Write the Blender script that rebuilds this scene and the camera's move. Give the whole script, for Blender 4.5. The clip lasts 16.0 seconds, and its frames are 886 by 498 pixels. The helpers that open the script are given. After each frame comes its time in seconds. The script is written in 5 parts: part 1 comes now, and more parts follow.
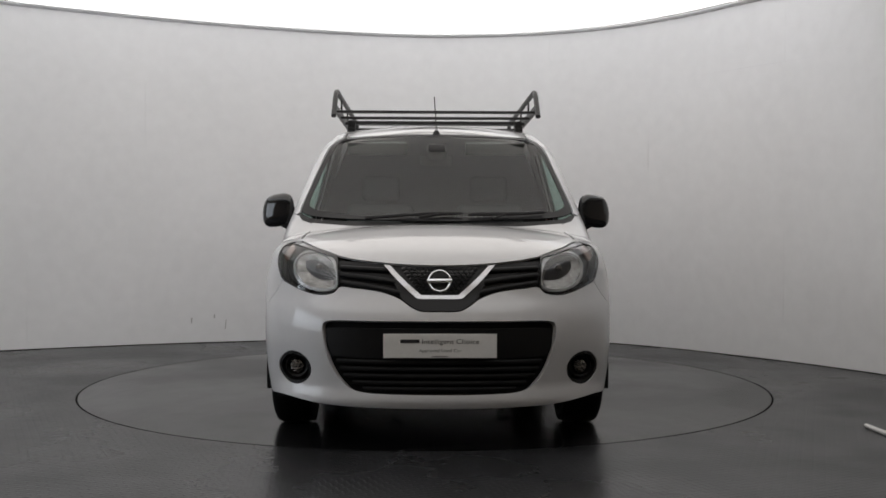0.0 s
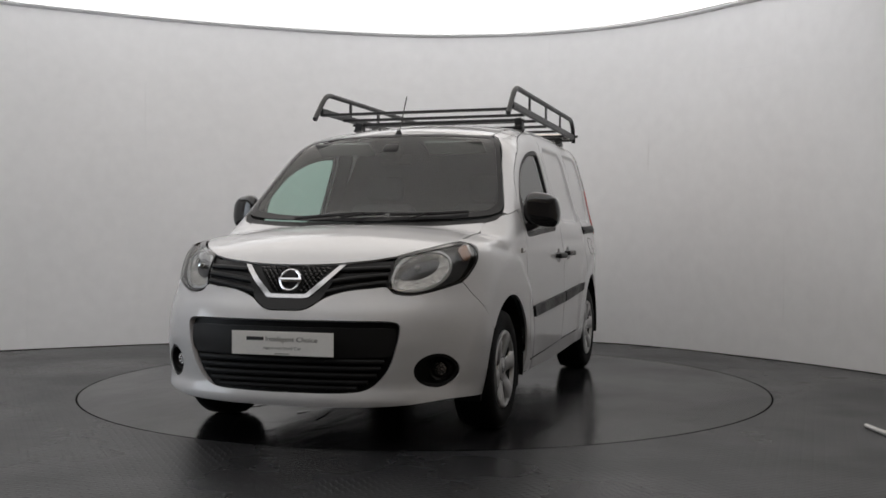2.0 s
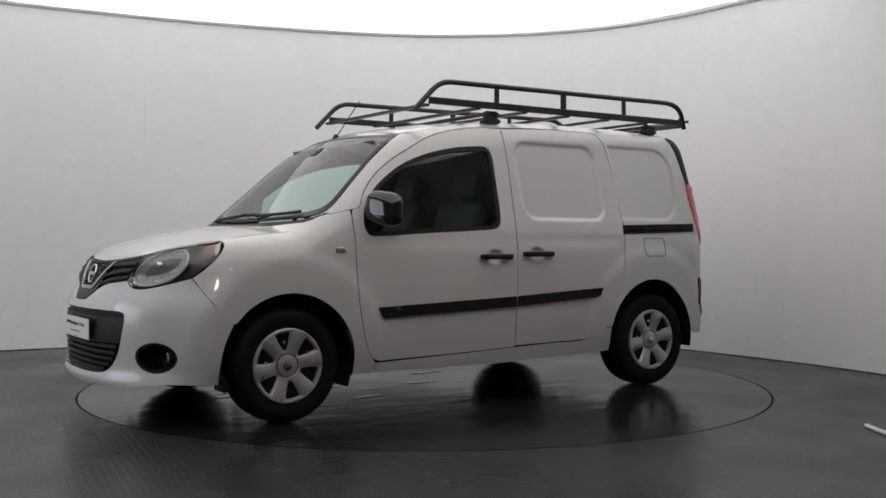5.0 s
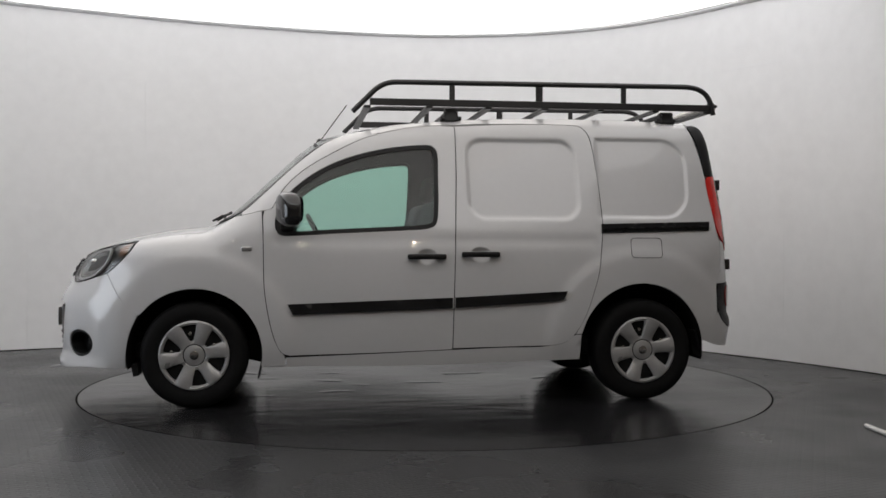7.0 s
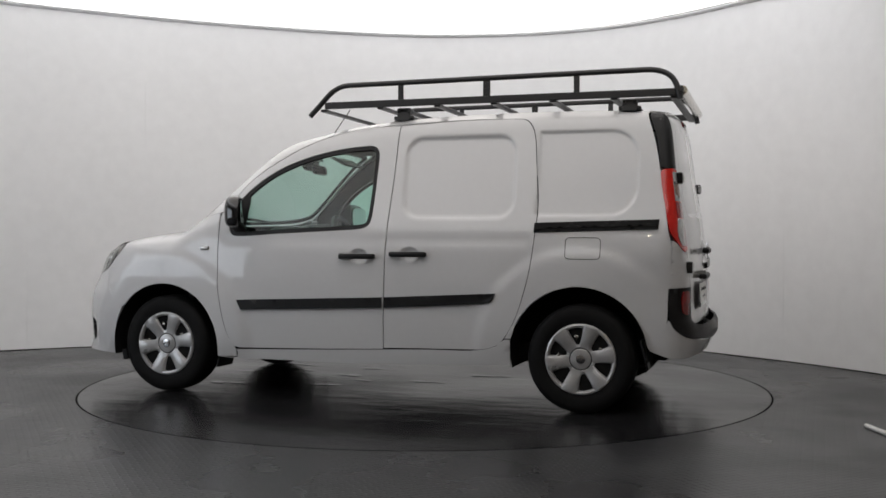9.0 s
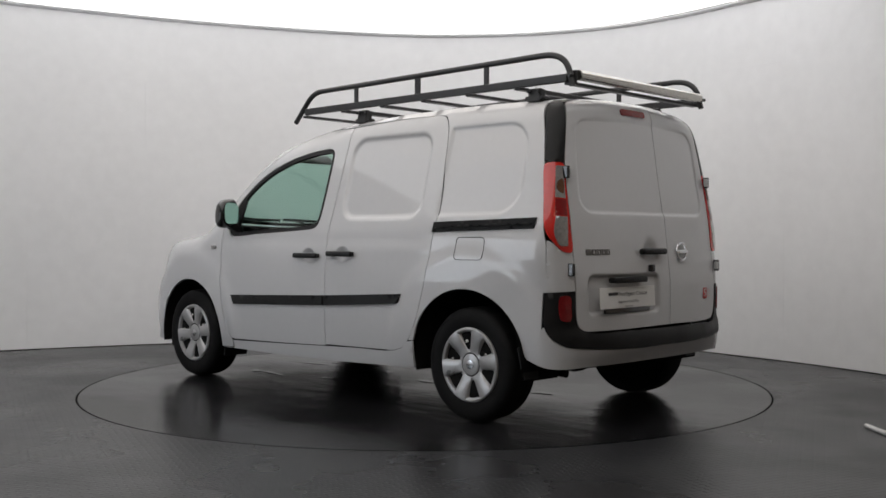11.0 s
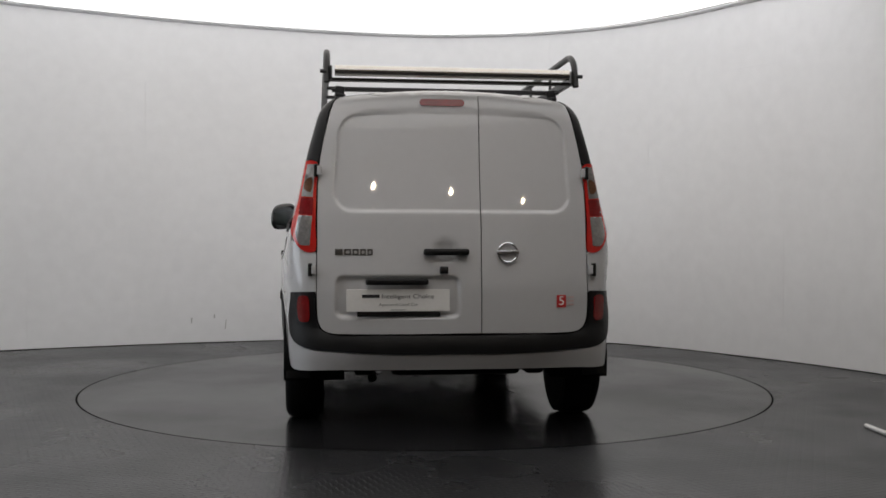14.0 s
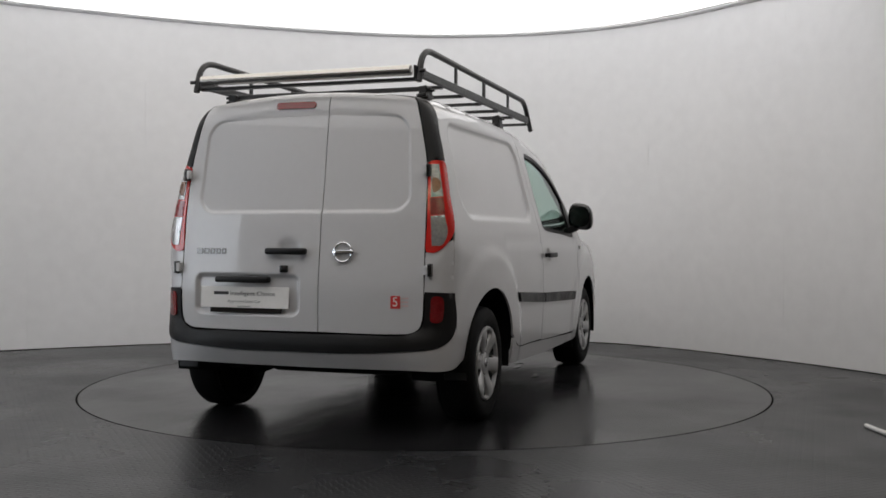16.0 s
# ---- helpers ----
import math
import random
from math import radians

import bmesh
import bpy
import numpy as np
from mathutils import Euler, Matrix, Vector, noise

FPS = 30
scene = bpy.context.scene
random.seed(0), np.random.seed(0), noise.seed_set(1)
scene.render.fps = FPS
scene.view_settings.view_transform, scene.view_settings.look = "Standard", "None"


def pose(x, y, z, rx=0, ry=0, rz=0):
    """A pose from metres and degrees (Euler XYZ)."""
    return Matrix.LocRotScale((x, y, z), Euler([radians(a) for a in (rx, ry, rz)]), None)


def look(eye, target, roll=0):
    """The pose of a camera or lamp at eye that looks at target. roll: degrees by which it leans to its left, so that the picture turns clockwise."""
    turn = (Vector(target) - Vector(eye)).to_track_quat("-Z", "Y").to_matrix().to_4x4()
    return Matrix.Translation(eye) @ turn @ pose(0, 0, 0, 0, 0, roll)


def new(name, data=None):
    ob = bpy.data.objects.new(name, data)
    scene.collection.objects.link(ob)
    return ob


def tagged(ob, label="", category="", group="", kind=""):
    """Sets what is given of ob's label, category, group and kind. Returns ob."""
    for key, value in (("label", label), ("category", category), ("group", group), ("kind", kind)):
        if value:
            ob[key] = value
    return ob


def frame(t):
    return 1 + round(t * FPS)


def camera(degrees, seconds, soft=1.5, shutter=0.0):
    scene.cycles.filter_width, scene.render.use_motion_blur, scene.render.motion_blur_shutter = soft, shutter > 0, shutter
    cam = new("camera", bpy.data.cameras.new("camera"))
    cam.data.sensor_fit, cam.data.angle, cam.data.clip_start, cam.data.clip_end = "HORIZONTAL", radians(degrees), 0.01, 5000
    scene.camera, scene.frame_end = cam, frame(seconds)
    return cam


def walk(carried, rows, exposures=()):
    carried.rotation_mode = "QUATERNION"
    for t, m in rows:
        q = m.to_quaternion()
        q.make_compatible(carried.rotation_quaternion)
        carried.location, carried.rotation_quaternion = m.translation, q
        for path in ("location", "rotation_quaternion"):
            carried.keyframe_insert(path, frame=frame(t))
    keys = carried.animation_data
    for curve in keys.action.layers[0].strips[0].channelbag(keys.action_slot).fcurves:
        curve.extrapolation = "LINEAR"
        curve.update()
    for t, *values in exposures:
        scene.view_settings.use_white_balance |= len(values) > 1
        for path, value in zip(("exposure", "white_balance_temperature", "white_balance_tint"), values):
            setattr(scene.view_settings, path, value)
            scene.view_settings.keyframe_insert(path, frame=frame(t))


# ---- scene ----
from mathutils.geometry import delaunay_2d_cdt

cam = camera(46.52, 16.0, soft=1.6)
EYE = (0.0, -7.06, 0.9905)
AIM = (0.1104, -0.0607, 0.9211)
walk(cam, [(0.0, look(EYE, AIM, 0.154)), (16.0, look(EYE, AIM, 0.154))],
     exposures=[(0.0, -0.06), (4.2, -0.03), (6.3, 0.17), (9.2, 0.18), (11.3, 0.11), (13.5, 0.06), (14.5, 0.03), (16.0, 0.0)])

# ---------------------------------------------------------------- light
world = bpy.data.worlds.new("world")
scene.world = world
world.use_nodes = True
world.node_tree.nodes["Background"].inputs[0].default_value = (0.6, 0.65, 0.7, 1)
world.node_tree.nodes["Background"].inputs[1].default_value = 0.02
# band and panel strengths are ceiling glow put in for cove bounce light
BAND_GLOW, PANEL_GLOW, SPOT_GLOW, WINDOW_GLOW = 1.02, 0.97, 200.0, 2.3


# ---------------------------------------------------------------- materials
def mat(name, color=(0.5, 0.5, 0.5), rough=0.5, metal=0.0, coat=0.0, grain=0.0, grain_scale=60.0, bump=0.0, bump_scale=200.0, bump_dist=0.002,
        rough_var=0.0, emit=0.0, spec=0.5):
    """Principled paint with two scales of colour variation, uneven roughness and a fine relief."""
    m = bpy.data.materials.new(name)
    m.use_nodes = True
    nt = m.node_tree
    b = nt.nodes["Principled BSDF"]
    b.inputs["Base Color"].default_value = (*color, 1)
    b.inputs["Roughness"].default_value = rough
    b.inputs["Metallic"].default_value = metal
    b.inputs["Coat Weight"].default_value = coat
    b.inputs["Coat Roughness"].default_value = 0.025
    b.inputs["Specular IOR Level"].default_value = spec
    if emit:
        b.inputs["Emission Color"].default_value = (*color, 1)
        b.inputs["Emission Strength"].default_value = emit
    tc = nt.nodes.new("ShaderNodeTexCoord")
    if grain:
        fine, wide = nt.nodes.new("ShaderNodeTexNoise"), nt.nodes.new("ShaderNodeTexNoise")
        fine.inputs["Scale"].default_value, wide.inputs["Scale"].default_value = grain_scale, grain_scale / 14
        fine.inputs["Detail"].default_value = wide.inputs["Detail"].default_value = 5
        add = nt.nodes.new("ShaderNodeMath")
        add.operation = "ADD"
        ramp = nt.nodes.new("ShaderNodeMapRange")
        ramp.inputs["From Min"].default_value, ramp.inputs["From Max"].default_value = 0.7, 1.3
        ramp.inputs["To Min"].default_value, ramp.inputs["To Max"].default_value = 1 - grain, 1 + grain
        mix = nt.nodes.new("ShaderNodeMix")
        mix.data_type, mix.blend_type = "RGBA", "MULTIPLY"
        mix.inputs["Factor"].default_value = 1
        mix.inputs["A"].default_value = (*color, 1)
        for n in (fine, wide):
            nt.links.new(tc.outputs["Object"], n.inputs["Vector"])
        nt.links.new(fine.outputs["Fac"], add.inputs[0])
        nt.links.new(wide.outputs["Fac"], add.inputs[1])
        nt.links.new(add.outputs[0], ramp.inputs["Value"])
        nt.links.new(ramp.outputs[0], mix.inputs["B"])
        nt.links.new(mix.outputs["Result"], b.inputs["Base Color"])
        if rough_var:
            rr = nt.nodes.new("ShaderNodeMapRange")
            rr.inputs["From Min"].default_value, rr.inputs["From Max"].default_value = 0.35, 0.65
            rr.inputs["To Min"].default_value, rr.inputs["To Max"].default_value = max(rough - rough_var, 0.02), rough + rough_var
            nt.links.new(wide.outputs["Fac"], rr.inputs["Value"])
            nt.links.new(rr.outputs[0], b.inputs["Roughness"])
    if bump:
        n = nt.nodes.new("ShaderNodeTexNoise")
        n.inputs["Scale"].default_value = bump_scale
        bp = nt.nodes.new("ShaderNodeBump")
        bp.inputs["Strength"].default_value, bp.inputs["Distance"].default_value = bump, bump_dist
        nt.links.new(tc.outputs["Object"], n.inputs["Vector"])
        nt.links.new(n.outputs["Fac"], bp.inputs["Height"])
        nt.links.new(bp.outputs[0], b.inputs["Normal"])
    return m


def clear(name, tint, gloss=0.0):
    """A thin clear pane: tinted see-through with a mirror coat that grows at grazing angles."""
    m = bpy.data.materials.new(name)
    m.use_nodes = True
    nt = m.node_tree
    nt.nodes.clear()
    out, mix = nt.nodes.new("ShaderNodeOutputMaterial"), nt.nodes.new("ShaderNodeMixShader")
    see, shine, facing = nt.nodes.new("ShaderNodeBsdfTransparent"), nt.nodes.new("ShaderNodeBsdfGlossy"), nt.nodes.new("ShaderNodeLayerWeight")
    see.inputs[0].default_value = (*tint, 1)
    shine.inputs["Roughness"].default_value = gloss
    facing.inputs["Blend"].default_value = 0.5
    power, scale = nt.nodes.new("ShaderNodeMath"), nt.nodes.new("ShaderNodeMath")
    power.operation, power.inputs[1].default_value = "POWER", 4.5
    scale.operation, scale.inputs[1].default_value, scale.inputs[2].default_value = "MULTIPLY_ADD", 0.9, 0.06
    nt.links.new(facing.outputs["Facing"], power.inputs[0])
    nt.links.new(power.outputs[0], scale.inputs[0])
    nt.links.new(scale.outputs[0], mix.inputs[0])
    nt.links.new(see.outputs[0], mix.inputs[1])
    nt.links.new(shine.outputs[0], mix.inputs[2])
    nt.links.new(mix.outputs[0], out.inputs[0])
    return m


PAINT = mat("white_paint", (0.55, 0.55, 0.56), 0.42, coat=1.0, grain=0.015, grain_scale=30)
PLASTIC = mat("black_plastic", (0.0075, 0.0075, 0.008), 0.45, grain=0.15, grain_scale=80, bump=0.25, bump_scale=900, rough_var=0.08, spec=0.28)
GLOSS = mat("gloss_black", (0.01, 0.01, 0.011), 0.08, coat=0.5)
BORDER = mat("ceramic_border", (0.008, 0.008, 0.009), 0.3, spec=0.25)
DARK = mat("dark_void", (0.006, 0.006, 0.006), 0.85, grain=0.2, spec=0.15)
RUBBER = mat("tyre_rubber", (0.006, 0.006, 0.0063), 0.7, grain=0.2, grain_scale=40, bump=0.3, bump_scale=300, rough_var=0.1, spec=0.16)
SILVER = mat("silver_paint", (0.41, 0.41, 0.415), 0.33, metal=0.45, grain=0.06, grain_scale=60, rough_var=0.06)
CHROME = mat("chrome", (0.75, 0.76, 0.78), 0.08, metal=1.0)
SATIN = mat("satin_chrome", (0.50, 0.50, 0.51), 0.22, metal=1.0, grain=0.05)
HOUSING = mat("lamp_housing", (0.05, 0.05, 0.053), 0.3, metal=0.4, grain=0.2, grain_scale=40)
STEEL = mat("brushed_steel", (0.62, 0.6, 0.56), 0.22, metal=1.0, grain=0.06)
RACK = mat("black_powder_coat", (0.010, 0.010, 0.011), 0.42, grain=0.12, bump=0.2, bump_scale=700)
TRIM = mat("grey_trim", (0.034, 0.035, 0.037), 0.7, grain=0.12)
LINING = mat("headliner", (0.20, 0.20, 0.195), 0.9, grain=0.08, bump=0.2)
CLOTH = mat("seat_cloth", (0.045, 0.047, 0.05), 0.95, grain=0.3, grain_scale=220, bump=0.5, bump_scale=600)
GLASS = clear("tinted_glass", (0.60, 0.83, 0.75))
WSGLASS = clear("windscreen_glass", (0.72, 0.82, 0.78))
LENS = clear("lamp_lens", (0.94, 0.95, 0.95))
RED = mat("red_lens", (0.55, 0.02, 0.015), 0.12, coat=0.8, grain=0.1, grain_scale=120)
DARKRED = mat("dark_red_lens", (0.20, 0.008, 0.01), 0.15, coat=0.8, grain=0.3, grain_scale=120)
SLAT = mat("matt_black", (0.005, 0.005, 0.0055), 0.45, grain=0.2, spec=0.14)
CLEARWHITE = mat("clear_lens", (0.40, 0.39, 0.385), 0.16, metal=0.6, coat=0.9, grain=0.3, grain_scale=60, bump=0.4, bump_scale=110, bump_dist=0.003)
AMBER = mat("amber_lens", (0.17, 0.08, 0.045), 0.2, metal=0.4, coat=0.6, grain=0.3, grain_scale=90)
FACET = mat("lamp_reflector", (0.32, 0.31, 0.30), 0.12, metal=1.0, grain=0.6, grain_scale=70, bump=1.0, bump_scale=85, bump_dist=0.008)
PLATE = mat("plate_white", (0.78, 0.77, 0.75), 0.35, grain=0.03)
INK = mat("ink_black", (0.02, 0.02, 0.022), 0.5)
INKGREY = mat("ink_grey", (0.16, 0.16, 0.16), 0.5)


# ---------------------------------------------------------------- mesh helpers
def mesh_ob(name, verts, faces, material, parent=None, label="", smooth=True):
    me = bpy.data.meshes.new(name)
    me.from_pydata([tuple(map(float, v)) for v in verts], [], [tuple(map(int, f)) for f in faces])
    me.materials.append(material)
    if smooth:
        me.polygons.foreach_set("use_smooth", [True] * len(me.polygons))
    me.update()
    ob = new(name, me)
    if parent is not None:
        ob.parent = parent
    if label:
        ob["label"] = label
    return ob


def part(name, bm, material, parent=None, label="", smooth=False, angle=35):
    me = bpy.data.meshes.new(name)
    bmesh.ops.recalc_face_normals(bm, faces=bm.faces)
    if smooth:
        for f in bm.faces:
            f.smooth = True
        for e in bm.edges:
            if len(e.link_faces) == 2 and e.calc_face_angle(0) > radians(angle):
                e.smooth = False
    bm.to_mesh(me)
    bm.free()
    me.materials.append(material)
    ob = new(name, me)
    if parent is not None:
        ob.parent = parent
    if label:
        ob["label"] = label
    return ob


def box(sx, sy, sz, at=(0, 0, 0), rot=(0, 0, 0), bevel=0.0, seg=2, bm=None):
    b = bmesh.new()
    bmesh.ops.create_cube(b, size=1, matrix=Matrix.Diagonal((sx, sy, sz, 1)))
    if bevel:
        bmesh.ops.bevel(b, geom=b.edges[:], offset=bevel, segments=seg, affect="EDGES", profile=0.5)
    bmesh.ops.transform(b, matrix=pose(*at, *rot), verts=b.verts)
    return join(bm, b)


def join(bm, b):
    if bm is None:
        return b
    me = bpy.data.meshes.new("tmp")
    b.to_mesh(me)
    b.free()
    bm.from_mesh(me)
    bpy.data.meshes.remove(me)
    return bm


def cyl(r, length, at=(0, 0, 0), axis="z", seg=24, bevel=0.0, bm=None, r2=None):
    b = bmesh.new()
    bmesh.ops.create_cone(b, cap_ends=True, segments=seg, radius1=r, radius2=r if r2 is None else r2, depth=length)
    if bevel:
        es = [e for e in b.edges if abs(e.verts[0].co.z - e.verts[1].co.z) < 1e-6]
        bmesh.ops.bevel(b, geom=es, offset=bevel, segments=2, affect="EDGES", profile=0.5)
    rot = {"z": (0, 0, 0), "x": (0, 90, 0), "y": (90, 0, 0)}[axis]
    bmesh.ops.transform(b, matrix=pose(*at, *rot), verts=b.verts)
    return join(bm, b)


def tube(points, r, seg=10, bm=None, flat=1.0):
    """A round bar along a polyline; its ends are capped."""
    b = bmesh.new()
    pts = [Vector(p) for p in points]
    rings = []
    for i, p in enumerate(pts):
        d = (pts[min(i + 1, len(pts) - 1)] - pts[max(i - 1, 0)]).normalized()
        u = d.orthogonal() if abs(d.y) > 0.9 else d.cross(Vector((0, 1, 0)))
        u.normalize()
        v = d.cross(u)
        rings.append([b.verts.new(p + r * (math.cos(a) * u + flat * math.sin(a) * v)) for a in [2 * math.pi * k / seg for k in range(seg)]])
    for a, c in zip(rings, rings[1:]):
        for k in range(seg):
            b.faces.new((a[k], a[(k + 1) % seg], c[(k + 1) % seg], c[k]))
    b.faces.new(rings[0][::-1])
    b.faces.new(rings[-1])
    return join(bm, b)


def bend(points, r=0.06, n=6):
    """Rounds the corners of a polyline."""
    out = [Vector(points[0])]
    for a, b, c in zip(points, points[1:], points[2:]):
        a, b, c = Vector(a), Vector(b), Vector(c)
        p, q = b + (a - b).normalized() * min(r, (a - b).length * 0.45), b + (c - b).normalized() * min(r, (c - b).length * 0.45)
        for k in range(n + 1):
            t = k / n
            out.append((1 - t) ** 2 * p + 2 * t * (1 - t) * b + t * t * q)
    out.append(Vector(points[-1]))
    return out


def curve_loop(pts, step, closed=True):
    """A dense closed outline through control points: smooth at (a, b), a corner at (a, b, 1)."""
    P = [np.array(p[:2], float) for p in pts]
    sharp = [len(p) > 2 for p in pts]
    n, out = len(P), []
    for i in range(n if closed else n - 1):
        a, b = P[i], P[(i + 1) % n]
        p = P[i - 1] if (closed or i > 0) and not sharp[i] else 2 * a - b
        q = P[(i + 2) % n] if (closed or i + 2 < n) and not sharp[(i + 1) % n] else 2 * b - a
        m = max(1, int(np.ceil(np.linalg.norm(b - a) / step)))
        d, dp, dq = np.linalg.norm(b - a), np.linalg.norm(a - p), np.linalg.norm(q - b)
        ta = (b - p) / (d + dp + 1e-9) * d
        tb = (q - a) / (d + dq + 1e-9) * d
        for k in range(m):
            t = k / m
            out.append((2 * t**3 - 3 * t**2 + 1) * a + (t**3 - 2 * t**2 + t) * ta + (-2 * t**3 + 3 * t**2) * b + (t**3 - t**2) * tb)
    if not closed:
        out.append(P[-1])
    return np.array(out)


def rounded(a0, b0, a1, b1, r, n=5):
    """A rounded rectangle as a list of smooth points."""
    out = []
    for ca, cb, s in ((a1 - r, b1 - r, 0), (a0 + r, b1 - r, 90), (a0 + r, b0 + r, 180), (a1 - r, b0 + r, 270)):
        for k in range(n + 1):
            g = radians(s + 90 * k / n)
            out.append((ca + r * math.cos(g), cb + r * math.sin(g)))
    return out


def inside(pts, loop):
    x, y = pts[:, 0][:, None], pts[:, 1][:, None]
    a, b = loop, np.roll(loop, -1, 0)
    c = ((a[:, 1] > y) != (b[:, 1] > y)) & (x < (b[:, 0] - a[:, 0]) * (y - a[:, 1]) / (b[:, 1] - a[:, 1] + 1e-15) + a[:, 0])
    return c.sum(1) % 2 == 1


def edge_dist(pts, loop):
    a, b = loop[None], np.roll(loop, -1, 0)[None]
    p, d = pts[:, None], b - a
    t = np.clip(((p - a) * d).sum(2) / ((d * d).sum(2) + 1e-15), 0, 1)
    return np.sqrt(((p - a - t[..., None] * d) ** 2).sum(2)).min(1)


def sheet(loop, holes=(), step=0.02, extra=()):
    """Triangles that fill a flat outline, with holes, on an even grid of points."""
    lo, hi = loop.min(0), loop.max(0)
    g = np.stack(np.meshgrid(np.arange(lo[0], hi[0], step), np.arange(lo[1], hi[1], step)), -1).reshape(-1, 2)
    g[:, 0] += step * 0.5 * (np.round((g[:, 1] - lo[1]) / step) % 2)
    if len(extra):
        e = np.concatenate(extra)
        keep = np.ones(len(g), bool)
        for part_ in extra:
            keep &= edge_dist(g, part_) > step * 0.45
        g = np.concatenate([g[keep], e])
    ok = inside(g, loop)
    for h in holes:
        ok &= ~inside(g, h)
    g = g[ok]
    for h in (loop, *holes):
        g = g[edge_dist(g, h) > step * 0.4]
    verts, edges = [], []
    for h in (loop, *holes):
        s = len(verts)
        verts += [Vector(p) for p in h]
        edges += [(s + k, s + (k + 1) % len(h)) for k in range(len(h))]
    verts += [Vector(p) for p in g]
    v, _, f, *_ = delaunay_2d_cdt(verts, edges, [], 0, 1e-6)
    v = np.array([p[:] for p in v])
    f = np.array([t for t in f if len(t) == 3])
    c = v[f].mean(1)
    ok = inside(c, loop)
    for h in holes:
        ok &= ~inside(c, h)
    return v, f[ok]


def flange(v, f, depth):
    """Turns the rim of a skin inwards, so that it shows thickness. v must be in space, f wound outwards."""
    n = np.zeros_like(v)
    fn = np.cross(v[f[:, 1]] - v[f[:, 0]], v[f[:, 2]] - v[f[:, 0]])
    for k in range(3):
        np.add.at(n, f[:, k], fn)
    n /= np.linalg.norm(n, axis=1)[:, None] + 1e-12
    seen = {}
    for t in f:
        for k in range(3):
            a, b = int(t[k]), int(t[(k + 1) % 3])
            if (b, a) in seen:
                del seen[(b, a)]
            else:
                seen[(a, b)] = 1
    vs, fs = [v], [tuple(t) for t in f]
    at, top, low = len(v), {}, {}
    extra = []
    for a, b in seen:
        for q in (a, b):
            if q not in top:
                top[q] = at + len(extra)
                extra.append(v[q])
                low[q] = at + len(extra)
                extra.append(v[q] - depth * n[q])
        fs.append((top[b], top[a], low[a], low[b]))
    return np.concatenate([v, np.array(extra)]), fs


# ---------------------------------------------------------------- the van's skin
def table(pairs, soft=0.02):
    """A smooth curve through pairs, softened over a few centimetres."""
    a = np.array(sorted(pairs), float)
    g = np.arange(a[0, 0] - 0.3, a[-1, 0] + 0.3, 0.005)
    lo, hi = (a[1, 1] - a[0, 1]) / (a[1, 0] - a[0, 0]), (a[-1, 1] - a[-2, 1]) / (a[-1, 0] - a[-2, 0])
    y = np.interp(g, a[:, 0], a[:, 1]) + np.minimum(g - a[0, 0], 0) * lo + np.maximum(g - a[-1, 0], 0) * hi
    k = np.exp(-0.5 * (np.arange(-40, 41) * 0.005 / soft) ** 2)
    k /= k.sum()
    y = np.convolve(np.pad(y, 40, mode="edge"), k, "valid")
    return lambda x: np.interp(x, g, y)


ZC = table([(2.3, 0.72), (2.2, 0.80), (2.1, 0.874), (2.0, 0.932), (1.9, 0.970), (1.77, 1.008), (1.59, 1.043), (1.43, 1.063), (1.29, 1.072),
            (1.153, 1.165), (1.043, 1.265), (0.858, 1.443), (0.709, 1.574), (0.623, 1.634), (0.5, 1.672), (0.15, 1.735), (-0.2, 1.768),
            (-0.57, 1.785), (-0.94, 1.79), (-1.3, 1.788), (-1.7, 1.775), (-1.85, 1.755), (-2.0, 1.70)], 0.03)
CROWN = table([(2.2, 0.10), (1.6, 0.10), (1.35, 0.10), (1.15, 0.12), (0.87, 0.17), (0.65, 0.19), (0.45, 0.15), (0.0, 0.12), (-2.0, 0.125)], 0.05)
WZ = table([(0.1, 0.835), (0.2, 0.85), (0.3, 0.868), (0.5, 0.884), (0.75, 0.888), (0.9, 0.884), (1.0, 0.872), (1.06, 0.858), (1.156, 0.83),
            (1.3, 0.79), (1.45, 0.75), (1.6, 0.706), (1.7, 0.676), (1.85, 0.625)], 0.03)
WX = table([(2.3, 0.9), (2.0, 0.945), (1.7, 0.972), (1.35, 0.99), (0.9, 1.0), (-1.0, 1.0), (-1.4, 0.985), (-1.7, 0.970), (-1.95, 0.945), (-2.1, 0.93)], 0.08)
XF = table([(0.1, 2.14), (0.18, 2.20), (0.225, 2.236), (0.255, 2.238), (0.29, 2.216), (0.36, 2.222), (0.5, 2.232), (0.6, 2.226), (0.66, 2.205), (0.72, 2.165),
            (0.80, 2.135), (0.87, 2.105), (0.95, 2.05), (1.2, 1.9)], 0.015)
XR = table([(0.3, -1.985), (0.5, -1.985), (0.75, -1.985), (0.92, -1.965), (1.1, -1.945), (1.34, -1.905), (1.6, -1.868), (1.72, -1.842), (1.8, -1.80)], 0.03)


def smax(a, b, k):
    h = np.maximum(k - np.abs(a - b), 0) / k
    return np.maximum(a, b) + h * h * k / 4


